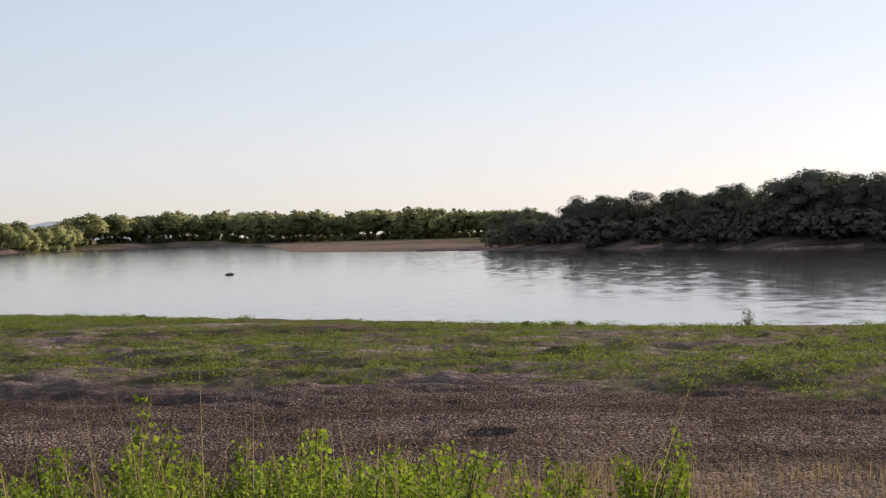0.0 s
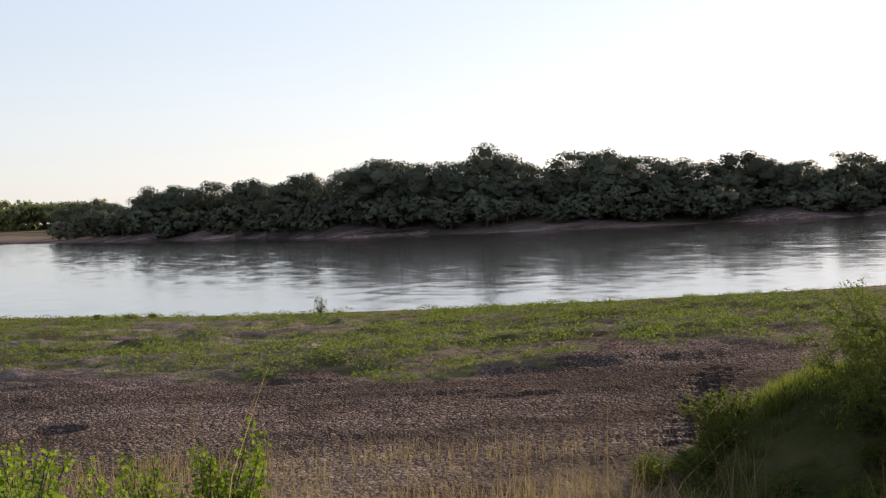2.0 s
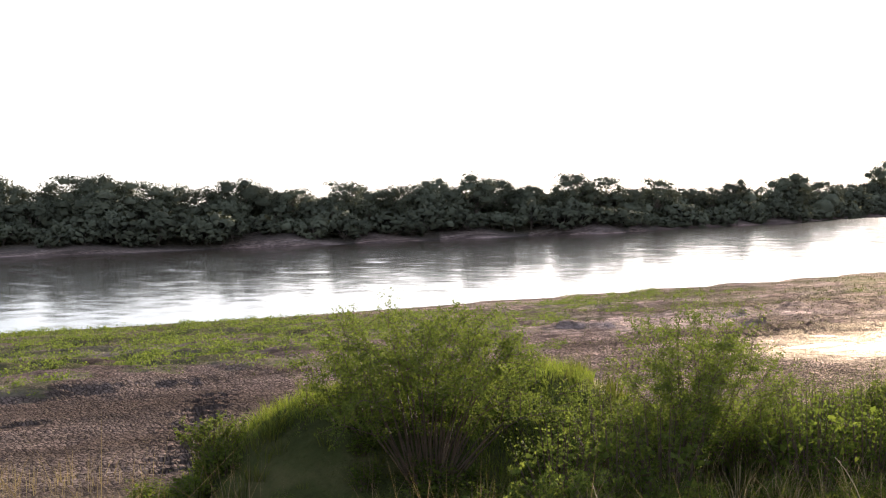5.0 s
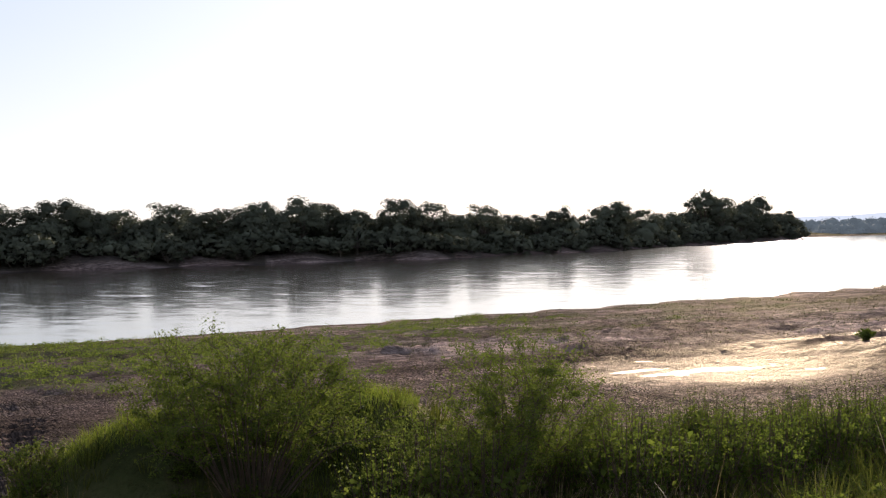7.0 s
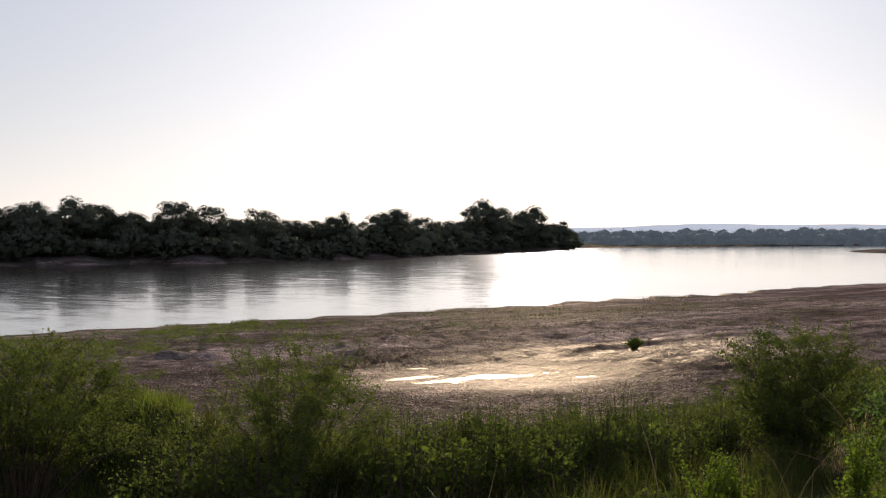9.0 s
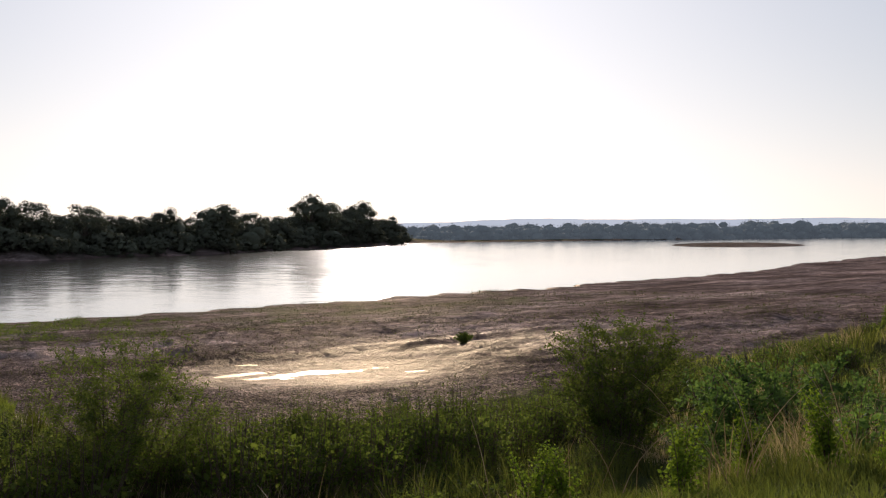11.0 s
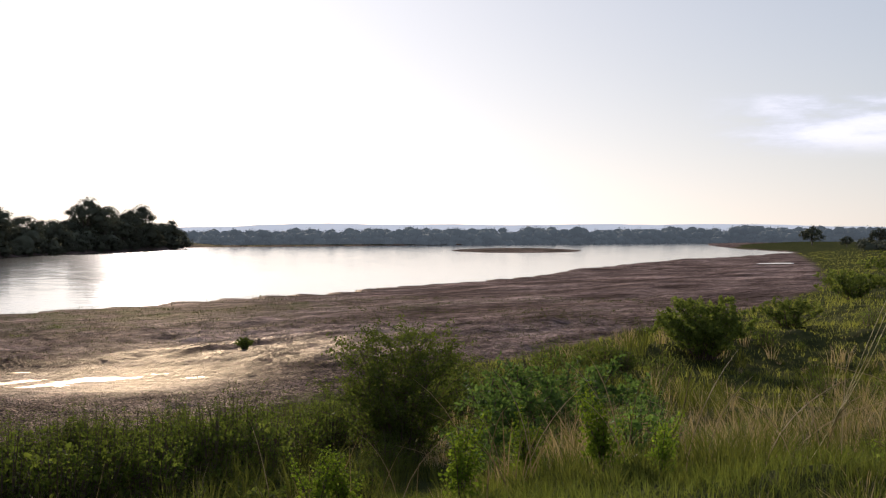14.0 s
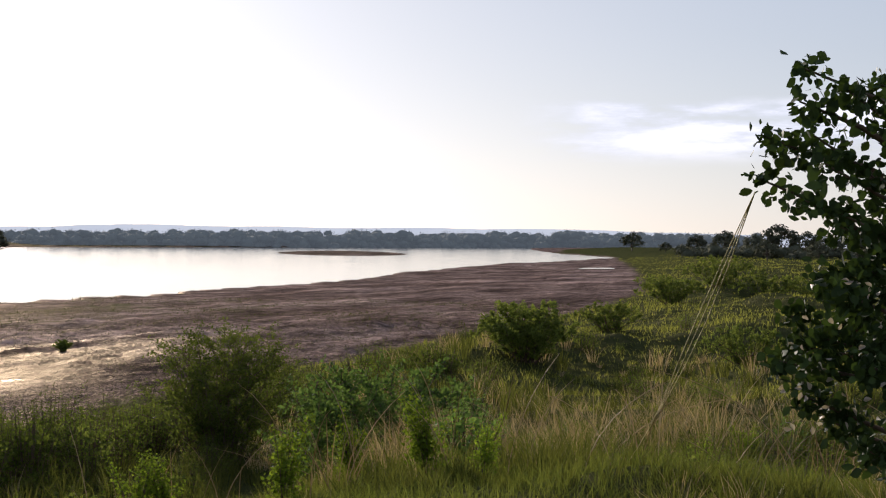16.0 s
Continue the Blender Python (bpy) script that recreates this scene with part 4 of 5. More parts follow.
def tuft_stuff(name, label, rng, x, y, height, width, count, material, spread=0.13, lean=0.45):
    """Grass in tufts: blades rise from a common foot and bend outwards."""
    z = land(x, y)["z"]
    k = np.repeat(np.arange(len(x)), count)
    n = len(k)
    a, q = rng.uniform(0, 2 * np.pi, n), np.sqrt(rng.uniform(0, 1, n))
    away = np.stack([np.cos(a), np.sin(a), 0 * a], 1)
    turn = a + rng.normal(np.pi / 2, 0.9, n)
    across = np.stack([np.cos(turn), np.sin(turn), 0 * a], 1)
    tall = height[k] * rng.uniform(0.5, 1.15, n)
    foot = np.stack([x[k], y[k], z[k] - 0.04], 1) + away * (q * spread * (0.6 + height[k]))[:, None]
    bend = (tall * (lean * q + np.abs(rng.normal(0, 0.18, n))))[:, None]
    w = (width[k] * rng.uniform(0.7, 1.2, n))[:, None] * 0.5
    up = np.array([0, 0, 1.0])
    mid = foot + up * (tall * 0.58)[:, None] + away * bend * 0.35
    tip = foot + up * tall[:, None] + away * bend
    v = np.stack([foot - across * w, foot + across * w, mid - across * w * 0.8, mid + across * w * 0.8, tip], 1).reshape(-1, 3)
    b = (np.arange(n) * 5)[:, None]
    f = np.concatenate([b + [0, 1, 3], b + [0, 3, 2], b + [2, 3, 4]], 1).reshape(-1, 3)
    return tagged(new(name, fast_mesh(name, v, f, material)), label, "grass", kind="stuff")


rng = np.random.default_rng(101)
x, y = scatter(rng, 5600, 11, 92, 8.6, 62)
g = land(x, y)
tall = 0.55 * fbm(x * 0.2, y * 0.2, 201) + 0.45 * fbm(x * 0.7, y * 0.7, 204)
az, rr = np.degrees(np.arctan2(x, y)), np.hypot(x, y)
# the slope is bare towards the open mud and thick with grass from the bulge of the bank on
thick = np.maximum(smooth((az - 13) / 6), smooth((rr - 22) / 2) * smooth((az - 10) / 5))
keep = g["near"] & (g["turf"] * thick > rng.uniform(0.25, 0.9, len(x))) & (tall + rng.uniform(-0.08, 0.08, len(x)) > 0.36 + 0.05 * (az > 67) * (rr < 45) - 0.15 * (az > 67) * (rr < 14))
x, y, tall, rr, az = x[keep], y[keep], tall[keep], rr[keep], az[keep]
height = (0.16 + 0.72 * smooth((tall - 0.38) / 0.28)) * (0.26 + 0.45 * smooth((az - 69) / 5) + (0.74 - 0.45 * smooth((az - 69) / 5)) * smooth((rr - 11) / 9))
dry = (fbm(x * 0.3, y * 0.3, 202) + rng.uniform(-0.1, 0.1, len(x))) > 0.645 - 0.10 * smooth((az - 64) / 5)
tuft_stuff("bank_grass", "tall green grass in tufts on the river bank", rng, x[~dry], y[~dry], height[~dry], 0.003 + 0.00048 * rr[~dry], 24, GRASS)
tuft_stuff("dry_bank_grass", "straw-coloured dry grass among the green", rng, x[dry], y[dry], height[dry] * 1.15, 0.003 + 0.00036 * rr[dry], 17, DRY)

# short grass on the brow in front of the eye, its colour lightened as sunlit
x, y = scatter(rng, 14000, 55, 92, 8.8, 13.0)
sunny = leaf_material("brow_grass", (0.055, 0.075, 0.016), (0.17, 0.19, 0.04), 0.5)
keep = fbm(x * 0.9, y * 0.9, 215) + rng.uniform(-0.2, 0.2, len(x)) > 0.36
blade_stuff("brow_grass", "short yellow-green grass on the brow of the bank", rng, x[keep], y[keep], 0.09 + 0.15 * fbm(x[keep] * 1.2, y[keep] * 1.2, 216), 0.006, 0.8, sunny)

x, y = scatter(rng, 74000, 60, 92, 42, 600)
g = land(x, y)
keep = g["near"] & (g["turf"] > rng.uniform(0.25, 0.9, len(x)))
x, y = x[keep], y[keep]
rr = np.hypot(x, y)
blade_stuff("meadow_grass", "rough green meadow grass along the bank", rng, x, y, 0.08 + 0.42 * fbm(x * 0.12, y * 0.12, 203) ** 1.5, 0.004 + 0.00045 * rr, 0.8, MEADOW)

# short grass on the rim of the mound, coloured brighter to look backlit
backlit_rim_grass = leaf_material("backlit_rim_grass", (0.07, 0.10, 0.018), (0.21, 0.24, 0.042), 0.6)
x, y = scatter(rng, 11000, 22, 39, 28.2, 34)
g = land(x, y)
keep = g["near"] & (g["turf"] > rng.uniform(0.1, 0.7, len(x)))
x, y = x[keep], y[keep]
blade_stuff("mound_grass", "short green grass on the bank's mound, brightened as if backlit", rng, x, y, 0.16 + 0.28 * fbm(x * 0.7, y * 0.7, 214), 0.014, 0.6, backlit_rim_grass)

# creeping plants on the mud
x, y = np.random.default_rng(7).uniform(-40, 75, 420000), np.random.default_rng(8).uniform(44, 128, 420000)
g = land(x, y)
rng = np.random.default_rng(9)
keep = g["near"] & (g["green"] * np.sqrt(g["band"]) > rng.uniform(0.2, 1.0, len(x))) & (np.degrees(np.arctan2(x, y)) > -18)
x, y, z = x[keep][:60000], y[keep][:60000], g["z"][keep][:60000]
lift = rng.uniform(0, 1, len(x)) ** 1.5 * 0.06
lv, lf = leaves(rng, np.stack([x, y, z + lift], 1)[:9000], 0.04, 0.2)
lv[:, 2] = np.repeat((z + lift)[:9000], 4) + 0.3 * (lv[:, 2] - np.repeat((z + lift)[:9000], 4))
pick = rng.choice(len(x), 3900, replace=False)
mounds = []
for k in pick:
    q = 0.09 + 0.30 * rng.uniform(0, 1) ** 2.5
    for part_of in range(3):
        mounds.append((np.array([x[k] + rng.normal(0, 1.5 * q), y[k] + rng.normal(0, 0.8 * q), z[k] + 0.05]), np.array([q * rng.uniform(1.0, 2.0), q * rng.uniform(0.8, 1.4), q * rng.uniform(0.5, 1.0)])))
cv, cf, cn = clump_leaves(rng, mounds, 165000, 0.045)
tagged(new("creeping_herbs", fast_mesh("creeping_herbs", np.concatenate([lv, cv]), lf, MAT_LEAF, cf + len(lv))), "low bright green herbs in patches on the mud", "herbs", kind="stuff")
g2 = rng.uniform(0, 1, len(x)) < 0.3
blade_stuff("short_grass", "short green grass tufts on the mud flat", rng, x[g2], y[g2], 0.05 + 0.15 * fbm(x[g2] * 0.5, y[g2] * 0.8, 206), 0.022, 0.8, MAT_LEAF)

# thin stubble over the open mud downstream
x, y = rng.uniform(24, 130, 46000), rng.uniform(30, 94, 46000)
g = land(x, y)
keep = g["near"] & (g["turf"] < 0.1) & (g["wet"] < 0.2) & (fbm(x * 0.12, y * 0.3, 208) + rng.uniform(-0.2, 0.2, len(x)) > 0.46)
x, y = x[keep], y[keep]
blade_stuff("mud_stubble", "thin olive stubble scattered over drying mud", rng, x, y, 0.07 + 0.12 * rng.uniform(0, 1, len(x)), 0.012 + 0.00025 * x, 0.7, GRASS)

# dry stalks along the foot of the bank
pts, tall = [], []
for n, a0, a1, r0, r1, h0, h1 in ((6500, -3, 23, 24, 33, 0.25, 0.75), (1200, 8, 20, 21, 26, 0.5, 1.1), (700, -14, 9, 12, 15, 1.35, 1.95), (700, -17, 0, 11, 14, 1.15, 1.7), (260, 8, 18, 12.5, 16, 0.8, 1.2)):
    pts.append(scatter(rng, n, a0, a1, r0, r1))
    tall.append(rng.uniform(h0, h1, n))
x, y, tall = np.concatenate([p[0] for p in pts]), np.concatenate([p[1] for p in pts]), np.concatenate(tall)
az = np.degrees(np.arctan2(x, y))
keep = fbm(x * 0.5, y * 0.5, 207) + rng.uniform(-0.15, 0.15, len(x)) > 0.44 + 0.3 * smooth((az - 17) / 6)
x, y, tall = x[keep], y[keep], tall[keep]
blade_stuff("dry_stalks", "thin straw-coloured grass stalks on the mud edge", rng, x, y, tall, 0.0115, 0.28, DRY)
tx, ty = scatter(rng, 130, 19, 86, 11.0, 26)
x = np.repeat(tx, 14) + rng.normal(0, 0.12, 130 * 14)
y = np.repeat(ty, 14) + rng.normal(0, 0.12, 130 * 14)
blade_stuff("straw_tufts", "tufts of tall dry straw-coloured grass", rng, x, y, 1.4 - 0.4 * smooth((np.degrees(np.arctan2(x, y)) - 36) / 6) - 0.35 * smooth((np.degrees(np.arctan2(x, y)) - 50) / 10), 0.0105, 0.5, BROWN_STRAW)


def bush_mesh(seed, height, wide, count, leaf, stems=34, leaf_mat=None, bare=0.1):
    """A many-stemmed feathery bush: thin stems fan out from the base and carry sprays of small leaves on their outer part."""
    rng = np.random.default_rng(seed)
    wood, spots = [], []
    sprays = 8
    n = max(3, count // (stems * sprays))
    for k in range(stems):
        a = k * 2.39996 + rng.uniform(-0.3, 0.3)
        out = (k + 0.5) / stems
        reach = wide * 0.5 * math.sqrt(out) * rng.uniform(0.8, 1.1)
        top = height * (1 - 0.55 * out ** 2) * rng.uniform(0.78, 1.0)
        way = np.array([np.cos(a), np.sin(a), 0])
        foot, end = way * reach * 0.2, way * reach + (0, 0, top)
        mid = foot * 0.55 + end * 0.45 + np.array([0, 0, 0.12 * height]) + rng.normal(0, 0.03 * wide, 3)
        wood.append(tube([foot - (0, 0, 0.1), (foot + mid) / 2 + rng.normal(0, 0.02, 3), mid, end], [0.022, 0.016, 0.011, 0.003], 4))
        for q in range(sprays):
            s = 1.0 if q == 0 else bare + (1 - bare) * rng.uniform(0.0, 1.0) ** 0.8
            root = foot * (1 - 2 * s) + mid * 2 * s if s < 0.5 else mid * (2 - 2 * s) + end * (2 * s - 1)
            grow = unit(rng.normal(size=3) * 0.8 + way * 0.7 + (0, 0, 0.55))
            long = height * rng.uniform(0.10, 0.22)
            tip = root + grow * long
            wood.append(tube([root, (root + tip) / 2 + (0, 0, 0.02), tip], [0.009, 0.006, 0.003], 3))
            side = unit(np.cross(grow, (0, 0, 1.0)))
            u = rng.uniform(0.05, 1.1, (n, 1))
            fan = rng.uniform(-1, 1, (n, 1)) * long * 0.42 * np.sin(np.pi * np.clip(0.15 + 0.8 * u, 0, 1))
            spots.append(root + grow * long * u + side * fan + rng.normal(0, 0.09 * long, (n, 3)))
    spots = np.concatenate(spots)
    spots[:, 2] = np.abs(spots[:, 2])
    lv, lf = leaves(rng, spots, leaf, 0.25, 1.8)
    wv, wf = joined(wood)
    return fast_mesh("stem", wv, wf, TWIG), fast_mesh("foliage", lv, lf, leaf_mat or SHRUB_LEAF)


def bush_thing(label, seed, az, r, height, wide, count, leaf, stems=34, leaf_mat=None, name="bush", group="", bare=0.1):
    x, y = polar(az, r)
    z = ground_z(x, y)
    if height < 0:
        height = 6 + r * math.tan(radians(height)) - z
    ob = thing(name, label, "bush", group, pose(x, y, z - 0.03))
    st, fo = bush_mesh(seed, height, wide, count, leaf, stems, leaf_mat, bare)
    tagged(part("stem", st, ob), kind="stuff")
    tagged(part("foliage", fo, ob), kind="stuff")
    return ob


bush_thing("wide feathery green bush with bare brown stems showing through", 301, 32.9, 27.5, -3.3, 5.2, 44000, 0.027, 60, bare=0.3)
bush_thing("dense feathery green bush beside the mud flat", 302, 42.6, 29.5, -3.8, 3.6, 32000, 0.027, 40, bare=0.15)
bush_thing("small feathery bush at the edge of the mud", 303, 25.2, 29.0, -7.0, 1.7, 7000, 0.022, 30)
bush_thing("rounded feathery bush in tall grass", 304, 60.7, 34.0, -3.1, 3.4, 26000, 0.036, 60)
bush_thing("round-leaved mid-green bush on the grassy bank", 305, 66.6, 20.0, -4.5, 3.2, 15000, 0.034, 44, ROUND_LEAF, bare=0.3)
bush_thing("dark green rounded bush on the grassy bank", 306, 71.6, 58.0, -2.15, 4.2, 16000, 0.06, 44)
bush_thing("leafy green bush low on the bank slope", 307, 38.0, 24.5, 1.1, 2.4, 5200, 0.036, 24)
bush_thing("small dark shrub at the edge of the pool", 308, 55.0, 74.0, 0.5, 0.9, 1500, 0.05, 16, bare=0.0)
for k, (a, r, h, w) in enumerate([(76.8, 120, 2.0, 6.0), (78.6, 135, 2.4, 8.0), (80.4, 130, 2.2, 7.0), (82.4, 125, 2.3, 8.0), (84.5, 120, 2.2, 7.0), (74.6, 75, 1.4, 3.5), (79.5, 60, 1.3, 4.0), (83.5, 62, 1.5, 4.5)]):
    bush_thing("dark green thicket bush on the meadow", 320 + k, a, r, h, w, 6500 if r < 80 else 4600, 0.05 if r < 80 else 0.10, 30, None, "thicket_bush", "bushes on the meadow", 0.0)
bush_thing("sparse leafless water-edge shrub", 340, 10.9, 88.0, 1.0, 0.8, 120, 0.04, 12, None, "shore_shrub", "plants at the water's edge")
for k, (x, y, w) in enumerate([(4.9, 95.0, 0.8), (6.8, 93.9, 1.1), (-23.0, 119.5, 0.9), (8.0, 93.3, 0.6)]):
    bush_thing("small dark herb clump at the water's edge", 345 + k, math.degrees(math.atan2(x, y)), math.hypot(x, y), 0.3, w, 500, 0.05, 10, None, "shore_shrub", "plants at the water's edge")


def weed_mesh(seed, height, stems, leaf):
    rng = np.random.default_rng(seed)
    wood, spots, size = [], [], []
    for k in range(stems):
        a = rng.uniform(0, 2 * np.pi)
        lean = rng.uniform(0.05, 0.3) * height
        top = height * rng.uniform(0.55, 1.0) if k else height
        end = np.array([np.cos(a) * lean, np.sin(a) * lean, top])
        wood.append(tube([(0, 0, -0.05), end * (0.3, 0.3, 0.5), end], [0.008, 0.006, 0.003], 4))
        n = int(30 * top / height)
        for q in range(n):
            s = 0.2 + 0.8 * (q + 0.5) / n
            at = end * (s ** 1.6, s ** 1.6, s)
            for side in range(6):
                spots.append(at + rng.normal(0, 0.09, 3) * (1.2 - s) + rng.normal(0, 0.012, 3))
                size.append(leaf * (1.15 - 0.6 * s))
    lv, lf = leaves(rng, np.array(spots), np.array(size), 0.1, 1.35)
    wv, wf = joined(wood)
    return fast_mesh("stem", wv, wf, TWIG), fast_mesh("foliage", lv, lf, WEED_LEAF)


class Weeds(Planter):
    def __init__(self, name, label, category, group, kinds):
        self.kinds = []
        for st, fo in kinds:
            ob = thing(name, label, category, group)
            tagged(part("stem", st, ob), kind="stuff")
            tagged(part("foliage", fo, ob), kind="stuff")
            self.kinds.append(ob)
        self.used = [False] * len(kinds)


weeds = Weeds("weed", "bright yellow-green leafy weed on the bank top", "weed", "weeds on the bank", [weed_mesh(400 + k, 1.0, 9 + k % 3, 0.038) for k in range(5)])
rng = np.random.default_rng(55)
# azimuth and elevation of the tops of the weeds on the crest
for a, e in [(-15.2, -6.9), (-14.2, -7.1), (-11.9, -5.7), (-10.3, -7.1), (-9.3, -7.6), (-7.5, -7.5), (-5.2, -6.9), (-3.0, -7.9), (0.7, -9.0), (4.0, -8.2),
             (4.8, -8.4), (6.5, -7.4), (7.3, -8.1), (8.4, -9.1), (3.4, -9.0), (-1.4, -9.2)]:
    r = rng.uniform(12.8, 14.2)
    x, y = polar(a, r)
    z = ground_z(x, y)
    h = 6 + r * math.tan(radians(e)) - z
    weeds.put(rng.integers(0, 5), x, y, z, rng.uniform(0, 6.3), (h * 1.0, h * 1.0, h))
for k in range(64):
    a, r = rng.uniform(-18, 0.5), rng.uniform(11.0, 14)
    x, y = polar(a, r)
    z = ground_z(x, y)
    h = max(0.25, 6 + r * math.tan(radians(rng.uniform(-9.5, -7.6))) - z)
    weeds.put(rng.integers(0, 5), x, y, z, rng.uniform(0, 6.3), (h * 1.1, h * 1.1, h))
for k in range(20):
    a, r = rng.uniform(54, 88), 10.5 * (30 / 10.5) ** rng.uniform(0, 1)
    x, y = polar(a, r)
    h = rng.uniform(0.4, 0.75)
    weeds.put(rng.integers(0, 5), x, y, ground_z(x, y), rng.uniform(0, 6.3), (h * 1.1, h * 1.1, h))


# ---- shrubs and herbs over the bank ----
def clump_mesh(seed, shoots, per, leaf, material):
    """A clump of leafy upright shoots, one metre across and one high."""
    rng = np.random.default_rng(seed)
    wood, spots, size = [], [], []
    for k in range(shoots):
        u = (k + 0.5) / shoots
        a = k * 2.39996 + rng.uniform(-0.5, 0.5)
        way = np.array([np.cos(a), np.sin(a), 0])
        top = (1 - 0.5 * u ** 1.6) * rng.uniform(0.68, 1.05)
        foot, end = way * 0.22 * math.sqrt(u), way * 0.5 * math.sqrt(u) * rng.uniform(0.7, 1.1) + (0, 0, top)
        mid = foot * 0.6 + end * 0.4 + (0, 0, 0.14 * top)
        wood.append(tube([foot - (0, 0, 0.06), mid, end], [0.008, 0.006, 0.002], 3))
        n = int(per * (0.5 + 0.5 * top))
        s = (rng.uniform(0, 1, (n, 1)) ** 0.55) * 0.92 + 0.12
        line = (1 - s) ** 2 * foot + 2 * s * (1 - s) * mid + s ** 2 * end
        spots.append(line + rng.normal(0, 1, (n, 3)) * (0.022 + 0.06 * np.clip(1.05 - s, 0, 1)))
        size.append(leaf * (1.25 - 0.6 * s[:, 0]))
    n = per * 4
    heart = unit(rng.normal(size=(n, 3))) * 0.36 * rng.uniform(0.2, 1, (n, 1)) ** 0.4 + (0, 0, 0.36)
    spots, size = np.concatenate(spots + [heart]), np.concatenate(size + [np.full(n, 2.3 * leaf)])
    spots[:, 2] = np.abs(spots[:, 2])
    lv, lf = leaves(rng, spots, size, 0.35, 1.55)
    wv, wf = joined(wood)
    return fast_mesh("stem", wv, wf, TWIG), fast_mesh("foliage", lv, lf, material)


shrubs = Weeds("low_shrub", "low leafy green shrub in the bank's grass", "shrub", "low shrubs on the bank",
               [clump_mesh(500 + k, 32, 46, (0.021, 0.023, 0.019)[k % 3], (LOW_LEAF, SHRUB_LEAF)[k % 2]) for k in range(6)])
cushions = Weeds("cushion_shrub", "small dense dark green shrub in the bank's shade", "shrub", "shrubs on the shaded slope",
                 [clump_mesh(510 + k, 18, 38, 0.030, LOW_LEAF) for k in range(4)])
herbs = Weeds("leafy_herb", "round-leaved green herb among the grass", "herb", "herbs on the bank",
              [clump_mesh(520 + k, 22, 50, 0.025, ROUND_LEAF) for k in range(3)])
EDGE_AZ = [27, 30, 33, 37, 40, 45, 50, 57, 60, 65, 70, 76]
EDGE_R = [27, 28, 29, 30, 31, 33, 34, 39, 43, 52, 77, 150]
EDGE_TOP = [-8.4, -7.2, -6.9, -6.6, -6.2, -6.0, -5.7, -5.0, -4.5, -3.9, -2.7, -1.35]
rng = np.random.default_rng(66)
# the thicket along the rim, whose shade falls down the slope: row, step, spread of the tops
for row, step, low, high in ((0.97, 0.85, -0.5, 0.15), (0.90, 0.9, -0.9, -0.15)):
    a = 37.5
    while a < 70:
        r = np.interp(a, EDGE_AZ, EDGE_R) * (row + rng.uniform(-0.04, 0.04))
        x, y = polar(a, r)
        z = ground_z(x, y)
        h = min(2.1, max(0.5, 6 + r * math.tan(radians(np.interp(a, EDGE_AZ, EDGE_TOP) + rng.uniform(low, high))) - z))
        w = max(0.9, h * rng.uniform(0.8, 1.3)) * (1 + r / 150)
        shrubs.put(rng.integers(0, 6), x, y, z - 0.03, rng.uniform(0, 6.3), (w, w * rng.uniform(0.75, 1), h))
        a += step * rng.uniform(0.7, 1.3)
# low growth in that shade, and on the shaded side of the mound
for k in range(150):
    if k < 70:
        a = rng.uniform(37, 66)
        x, y = polar(a, np.interp(a, EDGE_AZ, EDGE_R) * rng.uniform(0.62, 0.86))
        h = rng.uniform(0.35, 0.8)
    else:
        s, q = rng.uniform(0, 3), rng.uniform(0.76, 0.97)
        x, y = (q * np.interp(s, range(4), [p[c] for p in MOUND]) for c in (0, 1))
        h = rng.uniform(0.35, 0.75)
    w = h * rng.uniform(1.4, 2.2)
    cushions.put(rng.integers(0, 4), x, y, ground_z(x, y) - 0.03, rng.uniform(0, 6.3), (w, w * rng.uniform(0.75, 1), h))
for k in range(44):
    a, r = rng.uniform(22.5, 31.5), rng.uniform(23.0, 29.0)
    x, y = polar(a, r)
    h = rng.uniform(0.3, 0.6)
    w = h * rng.uniform(1.5, 2.3)
    cushions.put(rng.integers(0, 4), x, y, ground_z(x, y) - 0.03, rng.uniform(0, 6.3), (w, w * rng.uniform(0.75, 1), h))
# patches of growth among the grass of the slope and the meadow
for k in range(330):
    a = rng.uniform(58, 90)
    r = 13 * (75 / 13) ** rng.uniform(0, 1)
    x, y = polar(a, r)
    if r > 0.9 * np.interp(a, EDGE_AZ, EDGE_R) or fbm(np.array([x * 0.16]), np.array([y * 0.16]), 217)[0] < 0.46:
        continue
    h = rng.uniform(0.4, 0.95) * (0.8 + 0.4 * smooth((r - 20) / 20))
    w = h * rng.uniform(1.1, 1.9)
    kind = herbs if rng.uniform() < 0.35 and r < 30 else shrubs
    kind.put(rng.integers(0, len(kind.kinds)), x, y, ground_z(x, y) - 0.03, rng.uniform(0, 6.3), (w, w * rng.uniform(0.75, 1), h))

for k in range(130):
    a, r = rng.uniform(65, 91), 13.0 * 2.3 ** rng.uniform(0, 1)
    x, y = polar(a, r)
    h = rng.uniform(0.35, 0.75)
    w = h * rng.uniform(1.1, 1.8)
    kind = herbs if rng.uniform() < 0.3 else shrubs if r < 18 else cushions
    kind.put(rng.integers(0, len(kind.kinds)), x, y, ground_z(x, y) - 0.03, rng.uniform(0, 6.3), (w, w * rng.uniform(0.75, 1), h))

